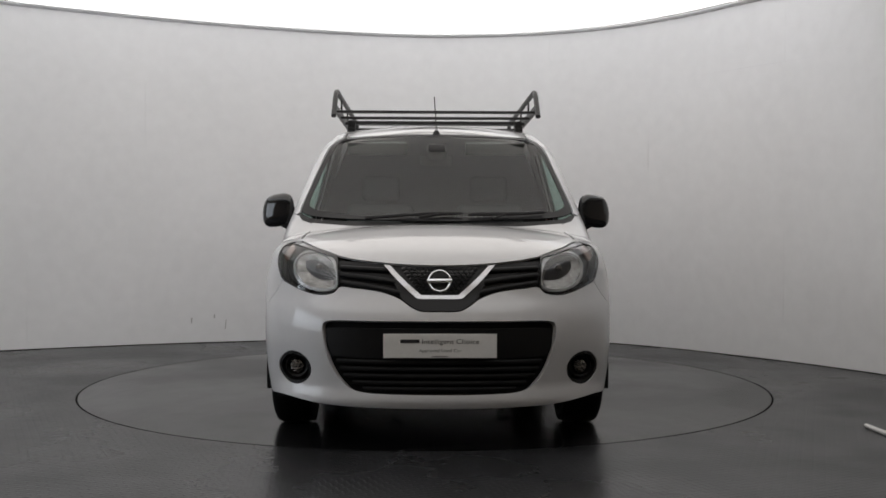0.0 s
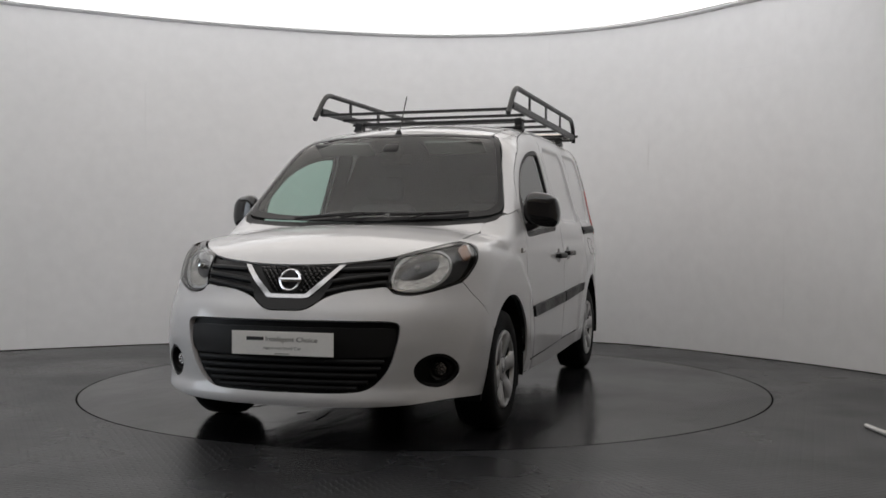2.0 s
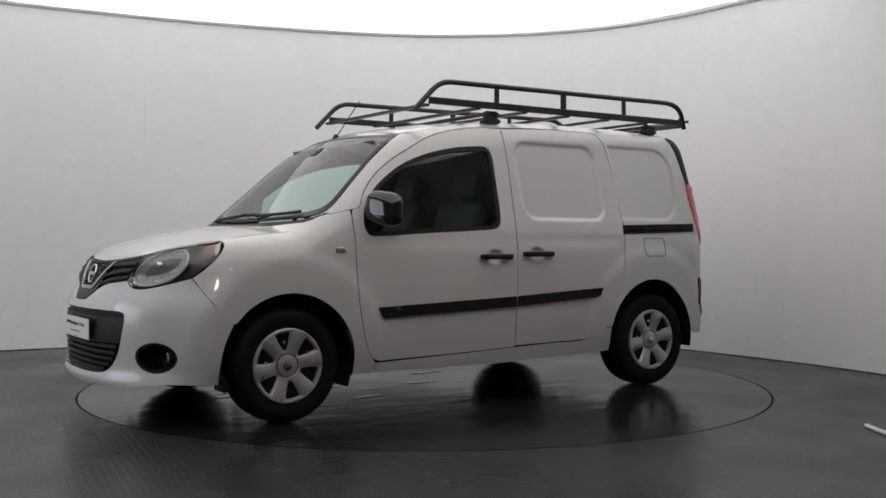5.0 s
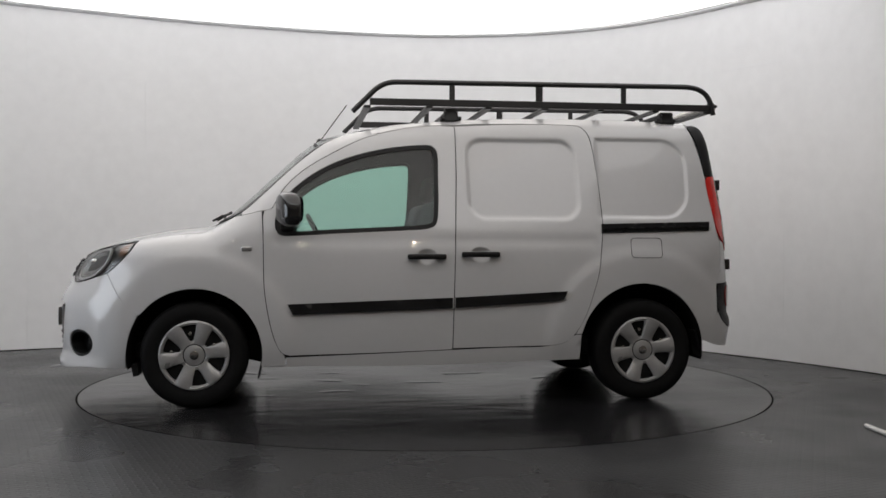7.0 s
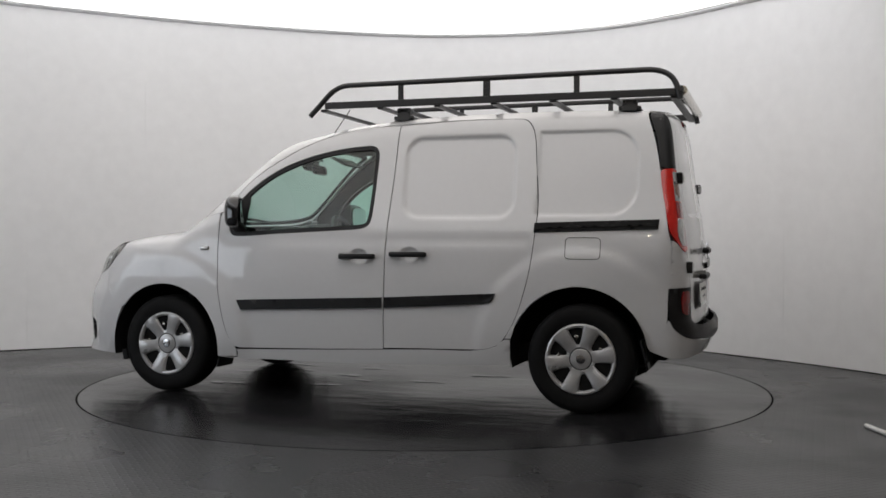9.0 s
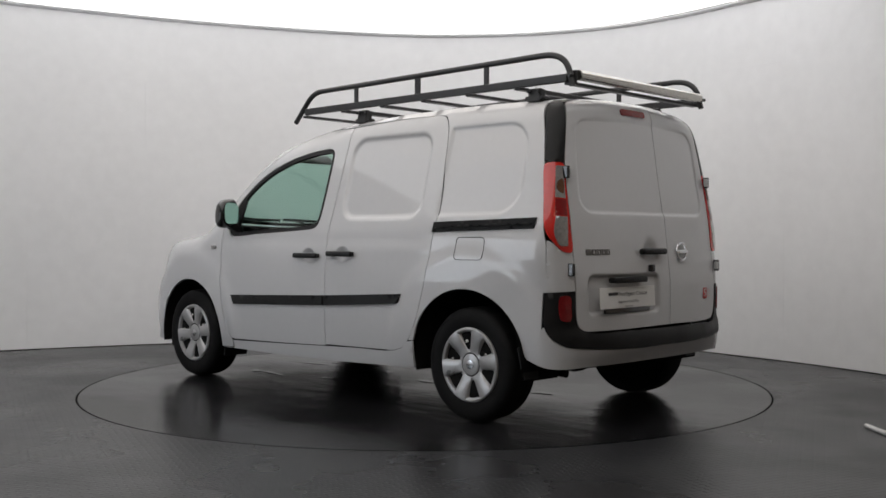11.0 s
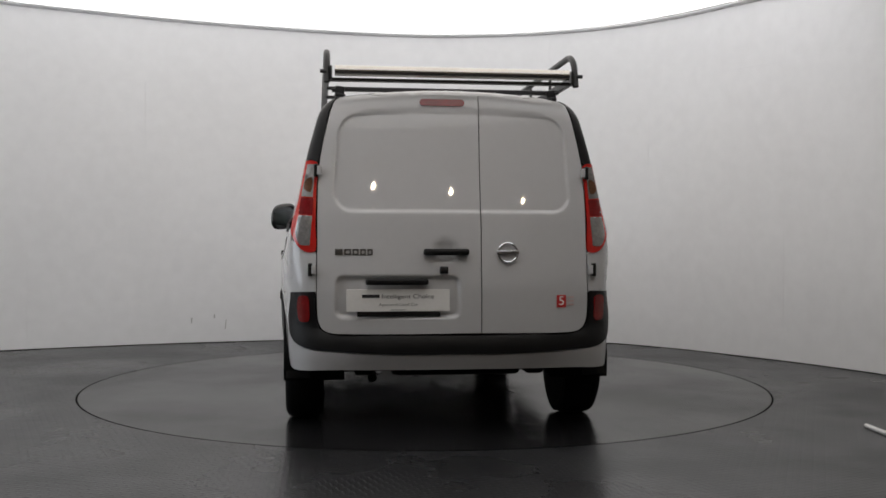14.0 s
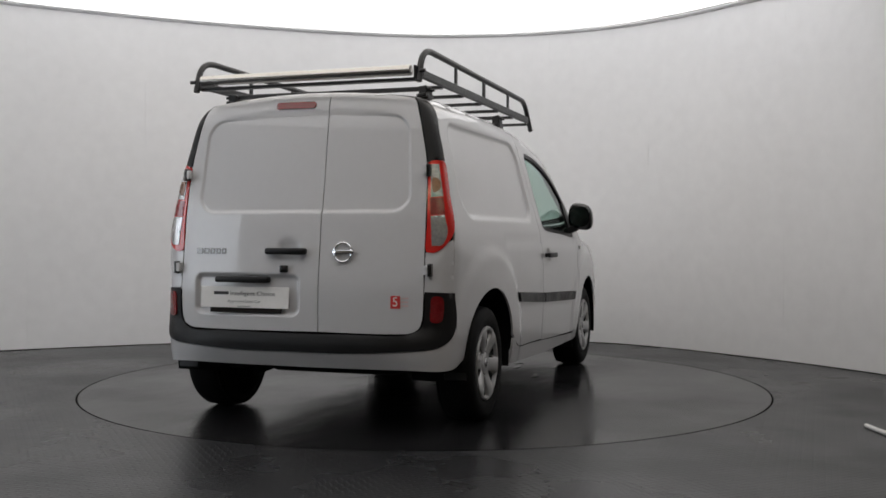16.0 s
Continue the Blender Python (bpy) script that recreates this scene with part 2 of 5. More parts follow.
def solid(x, y, z):
    ya = np.abs(y)
    top = (z - ZC(x) + CROWN(x) * y * y) * np.where((x > 0.55) & (x < 1.25), 0.72, 0.95)
    side = ya - WZ(z) * WX(x) + 0.022 * step01((-1.3 - x) / 0.5) * step01((0.95 - z) / 0.3) - 0.014 * step01((-1.2 - x) / 0.5) * step01((z - 1.15) / 0.3)
    front = x - (XF(z) - 0.15 * y * y - 0.59 * y**4)
    rear = (XR(z) + 0.075 * y * y + 0.06 * y**6) - x
    f = smax(top, side, 0.10)
    f = smax(f, front, 0.07)
    return smax(f, rear, 0.05 + 0.08 * step01((1.25 - z) / 0.5))


def cast(o, d, far=3.0):
    """Where rays from inside leave the solid."""
    o, d = np.broadcast_arrays(np.asarray(o, float), np.asarray(d, float))
    lo, hi = np.zeros(len(o)), np.full(len(o), far)
    for _ in range(34):
        m = (lo + hi) / 2
        p = o + m[:, None] * d
        neg = solid(p[:, 0], p[:, 1], p[:, 2]) < 0
        lo, hi = np.where(neg, m, lo), np.where(neg, hi, m)
    return o + lo[:, None] * d


ARCH_F, ARCH_R = (1.345, 0.312, 0.388), (-1.335, 0.33, 0.392)


def step01(x):
    x = np.clip(x, 0, 1)
    return x * x * (3 - 2 * x)


def rr_dist(x, z, a0, b0, a1, b1, r):
    qx, qz = np.abs(x - (a0 + a1) / 2) - (a1 - a0) / 2 + r, np.abs(z - (b0 + b1) / 2) - (b1 - b0) / 2 + r
    return np.hypot(np.maximum(qx, 0), np.maximum(qz, 0)) + np.minimum(np.maximum(qx, qz), 0) - r


def press(p, plain=False):
    """Pressed shapes in the side metal: arch flares, window-shaped recesses, scoops behind the handles."""
    x, y, z = p[:, 0], p[:, 1], p[:, 2]
    d = np.zeros(len(p))
    for cx, cz, r in (ARCH_F, ARCH_R):
        q = np.hypot(x - cx, z - cz) - r
        d += 0.014 * step01((0.245 - q) / 0.085) * step01((z - 0.15) / 0.25)
    q1 = rr_dist(x - 0.03 * (z - 1.35), z, -0.945, 1.115, -0.268, 1.60, 0.10)
    if plain:
        q1 = rr_dist(x, z, -1.64, 1.105, -0.29, 1.60, 0.12)
    d -= 0.016 * step01(-q1 / 0.020 + 0.5)
    q2 = rr_dist(x, z, -1.655, 1.125, -0.9, 1.615, 0.16)
    q2 = np.maximum(q2, x + 1.085)
    d -= 0.012 * step01(-q2 / 0.016 + 0.5) * (x < -1.0) * (not plain)
    for hx, hz in ((-0.006, 0.884), (-0.33, 0.897))[:1 if plain else 2]:
        q = np.hypot((x - hx) / 0.062, (z - hz) / 0.046)
        d -= 0.022 * step01((1.0 - q) / 0.45)
    d -= 0.006 * step01((1.03 - z) / 0.05) * step01((z - 0.93) / 0.06) * (x < 0.9) * (x > -1.05)
    out = p.copy()
    ok = np.abs(y) > 0.3
    out[:, 1] += np.sign(y) * d * ok
    return out


def on_side(v, push=0.0):
    o = np.stack([v[:, 0], np.zeros(len(v)), v[:, 1]], 1)
    p = press(cast(o, (0, 1, 0)))
    p[:, 1] += push
    return p


def on_plain_side(v, push=0.0):
    """The side without a sliding door."""
    p = press(cast(np.stack([v[:, 0], np.zeros(len(v)), v[:, 1]], 1), (0, 1, 0)), True)
    p[:, 1] += push
    return p


def on_top(v, push=0.0):
    o = np.stack([v[:, 0], v[:, 1], np.full(len(v), 0.4)], 1)
    p = cast(o, (0, 0, 1))
    p[:, 2] += push
    return p


def on_rear(v, push=0.0):
    p = cast(np.stack([np.full(len(v), -0.5), v[:, 0], v[:, 1]], 1), (-1, 0, 0))
    p[:, 0] -= push
    return p


def on_front(v, push=0.0):
    p = cast(np.stack([np.full(len(v), 0.7), v[:, 0], v[:, 1]], 1), (1, 0, 0))
    p[:, 0] += push
    return p


AX_F, AX_R = 1.3, -1.3


def on_nose(v, push=0.0):
    """v: angle round an upright axis in the engine bay, in radians, and height."""
    d = np.stack([np.cos(v[:, 0]), np.sin(v[:, 0]), np.zeros(len(v))], 1)
    return press(cast(np.stack([np.full(len(v), AX_F), np.zeros(len(v)), v[:, 1]], 1), d)) + push * d


def on_tail(v, push=0.0):
    d = np.stack([-np.cos(v[:, 0]), np.sin(v[:, 0]), np.zeros(len(v))], 1)
    return press(cast(np.stack([np.full(len(v), AX_R), np.zeros(len(v)), v[:, 1]], 1), d)) + push * d


def nose(y, z, *c):
    """A point of the front, by y and height, as angle and height."""
    p = on_front(np.array([[y, z]]))[0]
    return (math.atan2(p[1], p[0] - AX_F), z, *c)


def nose_x(x, y, z, *c):
    return (math.atan2(y, x - AX_F), z, *c)


def tail_x(x, y, z, *c):
    return (math.atan2(y, AX_R - x), z, *c)


def skin(name, mapping, outer, material, parent, holes=(), step=0.025, edge=None, depth=0.012, mirror=False, push=0.0, label="", extra=(), outward=None):
    """A sheet-metal panel: a flat outline laid on the solid. mirror: the same panel on the other side."""
    edge = edge or step
    loop = curve_loop(outer, edge)
    hs = [curve_loop(h, edge * 0.7) for h in holes]
    v, f = sheet(loop, hs, step, [curve_loop(e, edge * 0.7) for e in extra])
    p = mapping(v, push)
    fn = np.cross(p[f[:, 1]] - p[f[:, 0]], p[f[:, 2]] - p[f[:, 0]]).sum(0)
    ref = np.array(outward if outward is not None else p.mean(0) - np.array([0, 0, 0.7]))
    if fn @ ref < 0:
        f = f[:, ::-1]
    if mirror:
        p = p * np.array([1, -1, 1])
        f = f[:, ::-1]
    if depth:
        p, f = flange(p, f, depth)
    return mesh_ob(name, p, f, material, parent, label)


def both(name, mapping, outer, material, parent, **kw):
    return [skin(name, mapping, outer, material, parent, mirror=m, **kw) for m in (False, True)]


def arch_pts(arch, a0, a1, n=14):
    cx, cz, r = arch
    return [(cx + r * math.cos(radians(a0 + (a1 - a0) * k / n)), cz + r * math.sin(radians(a0 + (a1 - a0) * k / n))) for k in range(n + 1)]


# ---------------------------------------------------------------- the room
def math_node(nt, op, a, b=None, c=None):
    """A maths node; a, b, c are sockets or numbers."""
    n = nt.nodes.new("ShaderNodeMath")
    n.operation = op
    for k, q in enumerate((a, b, c)):
        if q is None:
            continue
        if isinstance(q, (int, float)):
            n.inputs[k].default_value = q
        else:
            nt.links.new(q, n.inputs[k])
    return n.outputs[0]


def tread_mat(name):
    """Dark rubber tread plate: short raised bars, turned crosswise from cell to cell, worn in patches."""
    m = mat(name, (0.021, 0.0215, 0.0235), 0.30, grain=0.22, grain_scale=14, rough_var=0.07, spec=0.36)
    nt = m.node_tree
    b = nt.nodes["Principled BSDF"]
    tc, mp, sep = nt.nodes.new("ShaderNodeTexCoord"), nt.nodes.new("ShaderNodeMapping"), nt.nodes.new("ShaderNodeSeparateXYZ")
    mp.inputs["Rotation"].default_value = (0, 0, radians(-24))
    nt.links.new(tc.outputs["Object"], mp.inputs["Vector"])
    nt.links.new(mp.outputs[0], sep.inputs[0])
    u, v = (math_node(nt, "MULTIPLY", sep.outputs[k], 1 / 0.036) for k in (0, 1))
    odd = math_node(nt, "FLOORED_MODULO", math_node(nt, "ADD", math_node(nt, "FLOOR", u), math_node(nt, "FLOOR", v)), 2.0)
    du, dv = (math_node(nt, "ABSOLUTE", math_node(nt, "SUBTRACT", math_node(nt, "FRACT", q), 0.5)) for q in (u, v))
    even = math_node(nt, "SUBTRACT", 1.0, odd)
    lng = math_node(nt, "ADD", math_node(nt, "MULTIPLY", du, even), math_node(nt, "MULTIPLY", dv, odd))
    thin = math_node(nt, "ADD", math_node(nt, "MULTIPLY", dv, even), math_node(nt, "MULTIPLY", du, odd))
    far = math_node(nt, "ADD", math_node(nt, "POWER", math_node(nt, "MULTIPLY", lng, 2.2), 2.0), math_node(nt, "POWER", math_node(nt, "MULTIPLY", thin, 5.5), 2.0))
    bar = nt.nodes.new("ShaderNodeMapRange")
    bar.interpolation_type = "SMOOTHSTEP"
    for key, val in (("From Min", 1.1), ("From Max", 0.5), ("To Min", 0.0), ("To Max", 1.0)):
        bar.inputs[key].default_value = val
    nt.links.new(far, bar.inputs["Value"])
    bp = nt.nodes.new("ShaderNodeBump")
    bp.inputs["Strength"].default_value, bp.inputs["Distance"].default_value = 0.9, 0.004
    nt.links.new(bar.outputs[0], bp.inputs["Height"])
    nt.links.new(bp.outputs[0], b.inputs["Normal"])
    return m


def deck_mat(name):
    """Worn smooth dark rubber sheet of the turntable, damp and slightly wrinkled."""
    m = mat(name, (0.012, 0.012, 0.013), 0.19, grain=0.3, grain_scale=9, rough_var=0.08, spec=0.24)
    nt = m.node_tree
    tc, mp, n = nt.nodes.new("ShaderNodeTexCoord"), nt.nodes.new("ShaderNodeMapping"), nt.nodes.new("ShaderNodeTexNoise")
    mp.inputs["Scale"].default_value = (2.6, 0.9, 1.0)
    n.inputs["Scale"].default_value, n.inputs["Detail"].default_value = 2.2, 5.0
    bp = nt.nodes.new("ShaderNodeBump")
    bp.inputs["Strength"].default_value, bp.inputs["Distance"].default_value = 0.30, 0.012
    nt.links.new(tc.outputs["Object"], mp.inputs["Vector"])
    nt.links.new(mp.outputs[0], n.inputs["Vector"])
    nt.links.new(n.outputs["Fac"], bp.inputs["Height"])
    nt.links.new(bp.outputs[0], nt.nodes["Principled BSDF"].inputs["Normal"])
    return m


FLOOR = tread_mat("tread_plate")
DECK = deck_mat("turntable_rubber")
WALLPAINT = mat("wall_paint", (0.85, 0.85, 0.855), 0.6, grain=0.03, grain_scale=9, bump=0.08, bump_scale=40)
CEILING = mat("ceiling_paint", (0.78, 0.74, 0.68), 0.7, grain=0.03, grain_scale=6)
# unseen panels near and behind camera, toned darker and warm to tint bounce light
BACKWALL = mat("unseen_wall_bounce", (0.44, 0.385, 0.335), 0.7, grain=0.05, grain_scale=9)
# ceiling emits in place of light bounced from a hidden cove strip
GLOW = mat("bounce_glow_edge", (0.995, 0.985, 0.985), 0.5, emit=BAND_GLOW)
SOFTGLOW = mat("bounce_glow_ceiling", (1.0, 0.955, 0.915), 0.6, emit=PANEL_GLOW)
TURN_R = 2.262

WALL_PLAN = [(3.36, 0.41), (2.95, 1.20), (2.63, 1.68), (2.27, 2.18), (1.75, 2.68), (0.95, 3.04), (0.0, 3.15), (-0.9, 3.05), (-1.71, 2.84),
             (-2.41, 2.60), (-3.31, 2.19), (-3.72, 1.97), (-4.6, 1.3), (-5.3, 0.2), (-5.6, -1.5), (-5.6, -5), (-5.2, -8), (-4, -9.6), (0, -10),
             (3.5, -9.5), (4.4, -8), (4.6, -5), (4.4, -2.5), (3.85, -0.8)]
WALL_H = 3.005


def offset_loop(loop, d):
    t = np.roll(loop, -1, 0) - np.roll(loop, 1, 0)
    t /= np.linalg.norm(t, axis=1)[:, None]
    return loop + d * np.stack([-t[:, 1], t[:, 0]], 1)


def ring_mesh(name, loops, material, label="", kind="structure"):
    """Joins loops of equal length (n x 3) into one closed ring of faces."""
    n = len(loops[0])
    faces = []
    for r in range(len(loops)):
        s = (r + 1) % len(loops)
        faces += [(r * n + k, r * n + (k + 1) % n, s * n + (k + 1) % n, s * n + k) for k in range(n)]
    return tagged(mesh_ob(name, np.concatenate(loops), faces, material), label, kind=kind)


def lift(loop, z):
    """A plan at height z; near the ceiling it climbs slightly to the left, as the wall does."""
    rise = 0.012 * np.clip(-loop[:, :1], 0, 4) if z > 2.5 else 0
    return np.concatenate([loop, np.full((len(loop), 1), z) + rise], 1)


LOOP = curve_loop(WALL_PLAN, 0.12)
wall = ring_mesh("wall_curved", [lift(offset_loop(LOOP, -0.003), -0.02), lift(offset_loop(LOOP, -0.003), WALL_H), lift(offset_loop(LOOP, -0.12), WALL_H), lift(offset_loop(LOOP, -0.12), -0.02)],
                 WALLPAINT, "smooth off-white curved studio wall with faint panel joints and scuffs")
run = np.concatenate([[0], np.cumsum(np.linalg.norm(np.roll(LOOP, -1, 0) - LOOP, axis=1))])
closed = np.concatenate([LOOP, LOOP[:1]])


def wall_at(s):
    s = np.asarray(s) % run[-1]
    return np.stack([np.interp(s, run, closed[:, 0]), np.interp(s, run, closed[:, 1])], -1)


count = round(run[-1] / 2.44)
wide = run[-1] / count
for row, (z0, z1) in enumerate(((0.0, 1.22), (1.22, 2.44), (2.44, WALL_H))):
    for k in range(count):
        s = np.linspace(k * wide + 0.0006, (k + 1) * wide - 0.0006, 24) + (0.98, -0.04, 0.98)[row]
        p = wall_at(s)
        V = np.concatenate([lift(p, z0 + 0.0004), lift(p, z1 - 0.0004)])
        # panels out of view take the darker tone that shapes the van's light
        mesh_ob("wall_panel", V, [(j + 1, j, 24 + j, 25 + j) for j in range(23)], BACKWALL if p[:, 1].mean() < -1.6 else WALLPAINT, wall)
ring_mesh("wall_lip", [lift(offset_loop(LOOP, 0.034), WALL_H - 0.010), lift(offset_loop(LOOP, 0.034), WALL_H + 0.002), lift(offset_loop(LOOP, 0.001), WALL_H + 0.002), lift(offset_loop(LOOP, 0.001), WALL_H - 0.030)],
          WALLPAINT, "narrow white lip along the head of the curved wall")
ring_mesh("baseboard", [lift(offset_loop(LOOP, 0.004), 0.0), lift(offset_loop(LOOP, 0.004), 0.007), lift(offset_loop(LOOP, -0.002), 0.007), lift(offset_loop(LOOP, -0.002), 0.0)],
          DARK, "thin dark joint along the foot of the curved wall")
v, f = sheet(offset_loop(LOOP, -0.1), (), 0.6)
tagged(mesh_ob("ceiling", np.concatenate([lift(v, WALL_H + 0.12), lift(v, WALL_H + 0.2)]), [tuple(t[::-1]) for t in f] + [tuple(t + len(v)) for t in f], CEILING),
       "cream painted studio ceiling", kind="structure")
# ceiling edge and middle given emission instead of cove lights; reaches unseen behind camera
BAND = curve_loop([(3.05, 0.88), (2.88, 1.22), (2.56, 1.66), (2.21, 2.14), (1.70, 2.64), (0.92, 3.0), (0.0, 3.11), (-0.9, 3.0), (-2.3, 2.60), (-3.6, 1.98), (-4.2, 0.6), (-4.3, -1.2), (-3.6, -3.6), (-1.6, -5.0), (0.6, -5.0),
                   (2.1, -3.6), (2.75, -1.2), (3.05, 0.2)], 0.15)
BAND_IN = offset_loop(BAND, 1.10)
ring_mesh("cove_lit_ceiling_edge", [lift(offset_loop(BAND, -0.03), WALL_H + 0.006), lift(BAND_IN, WALL_H + 0.006), lift(BAND_IN, WALL_H + 0.1), lift(offset_loop(BAND, -0.03), WALL_H + 0.1)],
          GLOW, "white ceiling edge made to glow in place of hidden cove lights")
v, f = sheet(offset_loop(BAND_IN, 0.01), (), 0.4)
tagged(mesh_ob("cove_lit_ceiling", np.concatenate([lift(v, WALL_H + 0.02), lift(v, WALL_H + 0.1)]), [tuple(t[::-1]) for t in f] + [tuple(t + len(v)) for t in f], SOFTGLOW),
       "cream ceiling over the turntable, made to glow as if cove-lit", kind="structure")
circle = np.array([(math.cos(a), math.sin(a)) for a in np.linspace(0, 2 * math.pi, 193)[:-1]])
v, f = sheet(offset_loop(LOOP, -0.05), (circle * (TURN_R + 0.006),), 0.4)
tagged(mesh_ob("floor", lift(v, 0.0), f, FLOOR), "dark grey rubbery tread-plate studio floor", kind="structure")
n = len(circle)
pit = [lift(circle * (TURN_R + 0.006), -0.002), lift(circle * (TURN_R + 0.006), -0.08), lift(circle * (TURN_R - 0.03), -0.08)]
tagged(mesh_ob("floor_slot", np.concatenate(pit), [(r * n + k, (r + 1) * n + k, (r + 1) * n + (k + 1) % n, r * n + (k + 1) % n) for r in range(2) for k in range(n)], DARK),
       "narrow dark slot round the turntable", kind="structure")

turntable = tagged(new("turntable"), "dark grey round vehicle turntable flush with the floor", "turntable")
v, f = sheet(circle * (TURN_R - 0.006), (), 0.35)
mesh_ob("deck", lift(v, 0.0), f, DECK, turntable)
mesh_ob("rim", np.concatenate([lift(circle * (TURN_R - 0.006), 0.0005), lift(circle * (TURN_R - 0.006), -0.06)]),
        [(k, n + k, n + (k + 1) % n, (k + 1) % n) for k in range(n)], DARK, turntable)

# ---------------------------------------------------------------- the van
van = tagged(new("van"), "white compact panel van with black trim and roof rack", "van")


def ztop(x, y):
    return float(on_top(np.array([[x, y]]))[0, 2])


SEAM = 0.70
ROOF_Y = 0.565
gap = 0.004

# side panels, as (x, z)
front_door_line = [(0.948, 1.150), (0.955, 1.03), (0.952, 0.90), (0.946, 0.70), (0.923, 0.54), (0.889, 0.405), (0.85, 0.325), (0.80, 0.300, 1)]
door_top = [(0.905, 1.165), (0.870, 1.235), (0.806, 1.320), (0.71, 1.405), (0.55, 1.503), (0.345, 1.604), (0.12, 1.664), (-0.05, 1.684), (-0.176, 1.689, 1)]
window = [(0.888, 1.075), (0.863, 1.178), (0.785, 1.281), (0.650, 1.386), (0.514, 1.455), (0.344, 1.511), (0.172, 1.545), (0.0, 1.561), (-0.05, 1.556), (-0.082, 1.52),
          (-0.086, 1.40), (-0.078, 1.135), (-0.062, 1.075), (-0.02, 1.051), (0.117, 1.040), (0.518, 1.020), (0.80, 1.004), (0.865, 1.015)]
win_mid = (np.mean([p[0] for p in window]), np.mean([p[1] for p in window]))


def shrink(pts, s):
    """Pulls an outline inwards by s metres, by its own normals."""
    L = np.array([p[:2] for p in pts], float)
    t = np.roll(L, -1, 0) - np.roll(L, 1, 0)
    t /= np.linalg.norm(t, axis=1)[:, None]
    area = 0.5 * np.sum(L[:, 0] * np.roll(L[:, 1], -1) - np.roll(L[:, 0], -1) * L[:, 1])
    nrm = np.stack([-t[:, 1], t[:, 0]], 1) * np.sign(area)
    return [tuple(p) for p in L + s * nrm]


b_line = [(-0.196, 1.40), (-0.182, 1.068), (-0.172, 0.731), (-0.163, 0.333, 1)]
door_front = [(0.949, 1.148)] + [(0.952, 1.03)] + [(x - 0.002, z) for x, z, *c in front_door_line[2:-1]] + [(0.80, 0.306, 1), (0.30, 0.316), (-0.160, 0.331, 1)] + \
    [(x + 0.003, z) for x, z, *c in b_line[:-1][::-1]] + [(-0.196, 1.681, 1)] + [(x - 0.001, z - 0.002) for x, z, *c in door_top[:-1][::-1]]
slide_rear = [(-0.90, 1.702), (-0.984, 1.69), (-1.033, 1.62), (-1.06, 1.423), (-1.076, 1.246), (-1.080, 1.107), (-1.068, 0.969), (-1.046, 0.797), (-1.012, 0.665),
              (-0.965, 0.53), (-0.905, 0.425), (-0.847, 0.372), (-0.77, 0.351)]
slide_rear = [(x - 0.012, z) for x, z in slide_rear]
door_slide = [(-0.202, 1.682, 1)] + [(x - 0.003, z) for x, z, *c in b_line[:-1]] + [(-0.166, 0.338, 1), (-0.45, 0.343), (-0.70, 0.347)] + \
    [(x + 0.002, z) for x, z in slide_rear[::-1]] + [(-0.55, 1.700)]

arch_f = arch_pts(ARCH_F, 178, 33)
fender_edge = [(1.668, 0.548, 1), (1.731, 0.604), (1.805, 0.712), (1.846, 0.784, 1)]
lamp_rear = [(1.80, 0.820), (1.715, 0.905), (1.665, 0.985, 1)]
fender_top = [(x, ztop(x, SEAM) - 0.001) for x in (1.60, 1.5, 1.4, 1.3, 1.2)]
both("front_wing", on_side, [(0.955, 0.245, 1)] + arch_pts(ARCH_F, 190, 38) + fender_edge + lamp_rear + fender_top + [(1.165, ztop(1.165, 0.748) - 0.001), (1.11, ztop(1.11, 0.778) - 0.001), (1.078, 1.124), (0.965, 1.150, 1)] +
     [(x + 0.003, z) for x, z, *c in front_door_line[1:-1]] + [(0.83, 0.300), (0.83, 0.25, 1)], PAINT, van, step=0.028, edge=0.02)
def scoop(hx, hz):
    return [[(hx + r * 0.062 * math.cos(g), hz + r * 0.046 * math.sin(g)) for g in np.linspace(0, 2 * math.pi, 17)[:-1]] for r in (0.45, 0.75, 1.0, 1.12)]


door_l, door_r = both("front_door", on_side, door_front, PAINT, van, holes=[window], step=0.028, edge=0.02, extra=scoop(-0.006, 0.884))
slide_l = skin("sliding_door", on_side, door_slide, PAINT, van, step=0.022, edge=0.02, extra=[[(x + 0.03 * (z - 1.35), z) for x, z in rounded(-0.945 + o, 1.115 + o, -0.268 - o, 1.60 - o, 0.10 - o)] for o in (-0.024, -0.010, 0.0, 0.010, 0.024)] + scoop(-0.33, 0.897))
# roof frame, pillars and rear quarter, one pressing from the screen to the tail
roof_edge = [(x, ztop(x, ROOF_Y) - 0.001) for x in (-1.70, -1.5, -1.2, -0.9, -0.6, -0.3, 0.0, 0.25, 0.42, 0.48)]
pillar_a = [(x, ztop(x, y) - 0.001) for x, y in ((0.53, 0.606), (0.60, 0.640), (0.75, 0.687), (0.90, 0.731), (1.04, 0.773))]
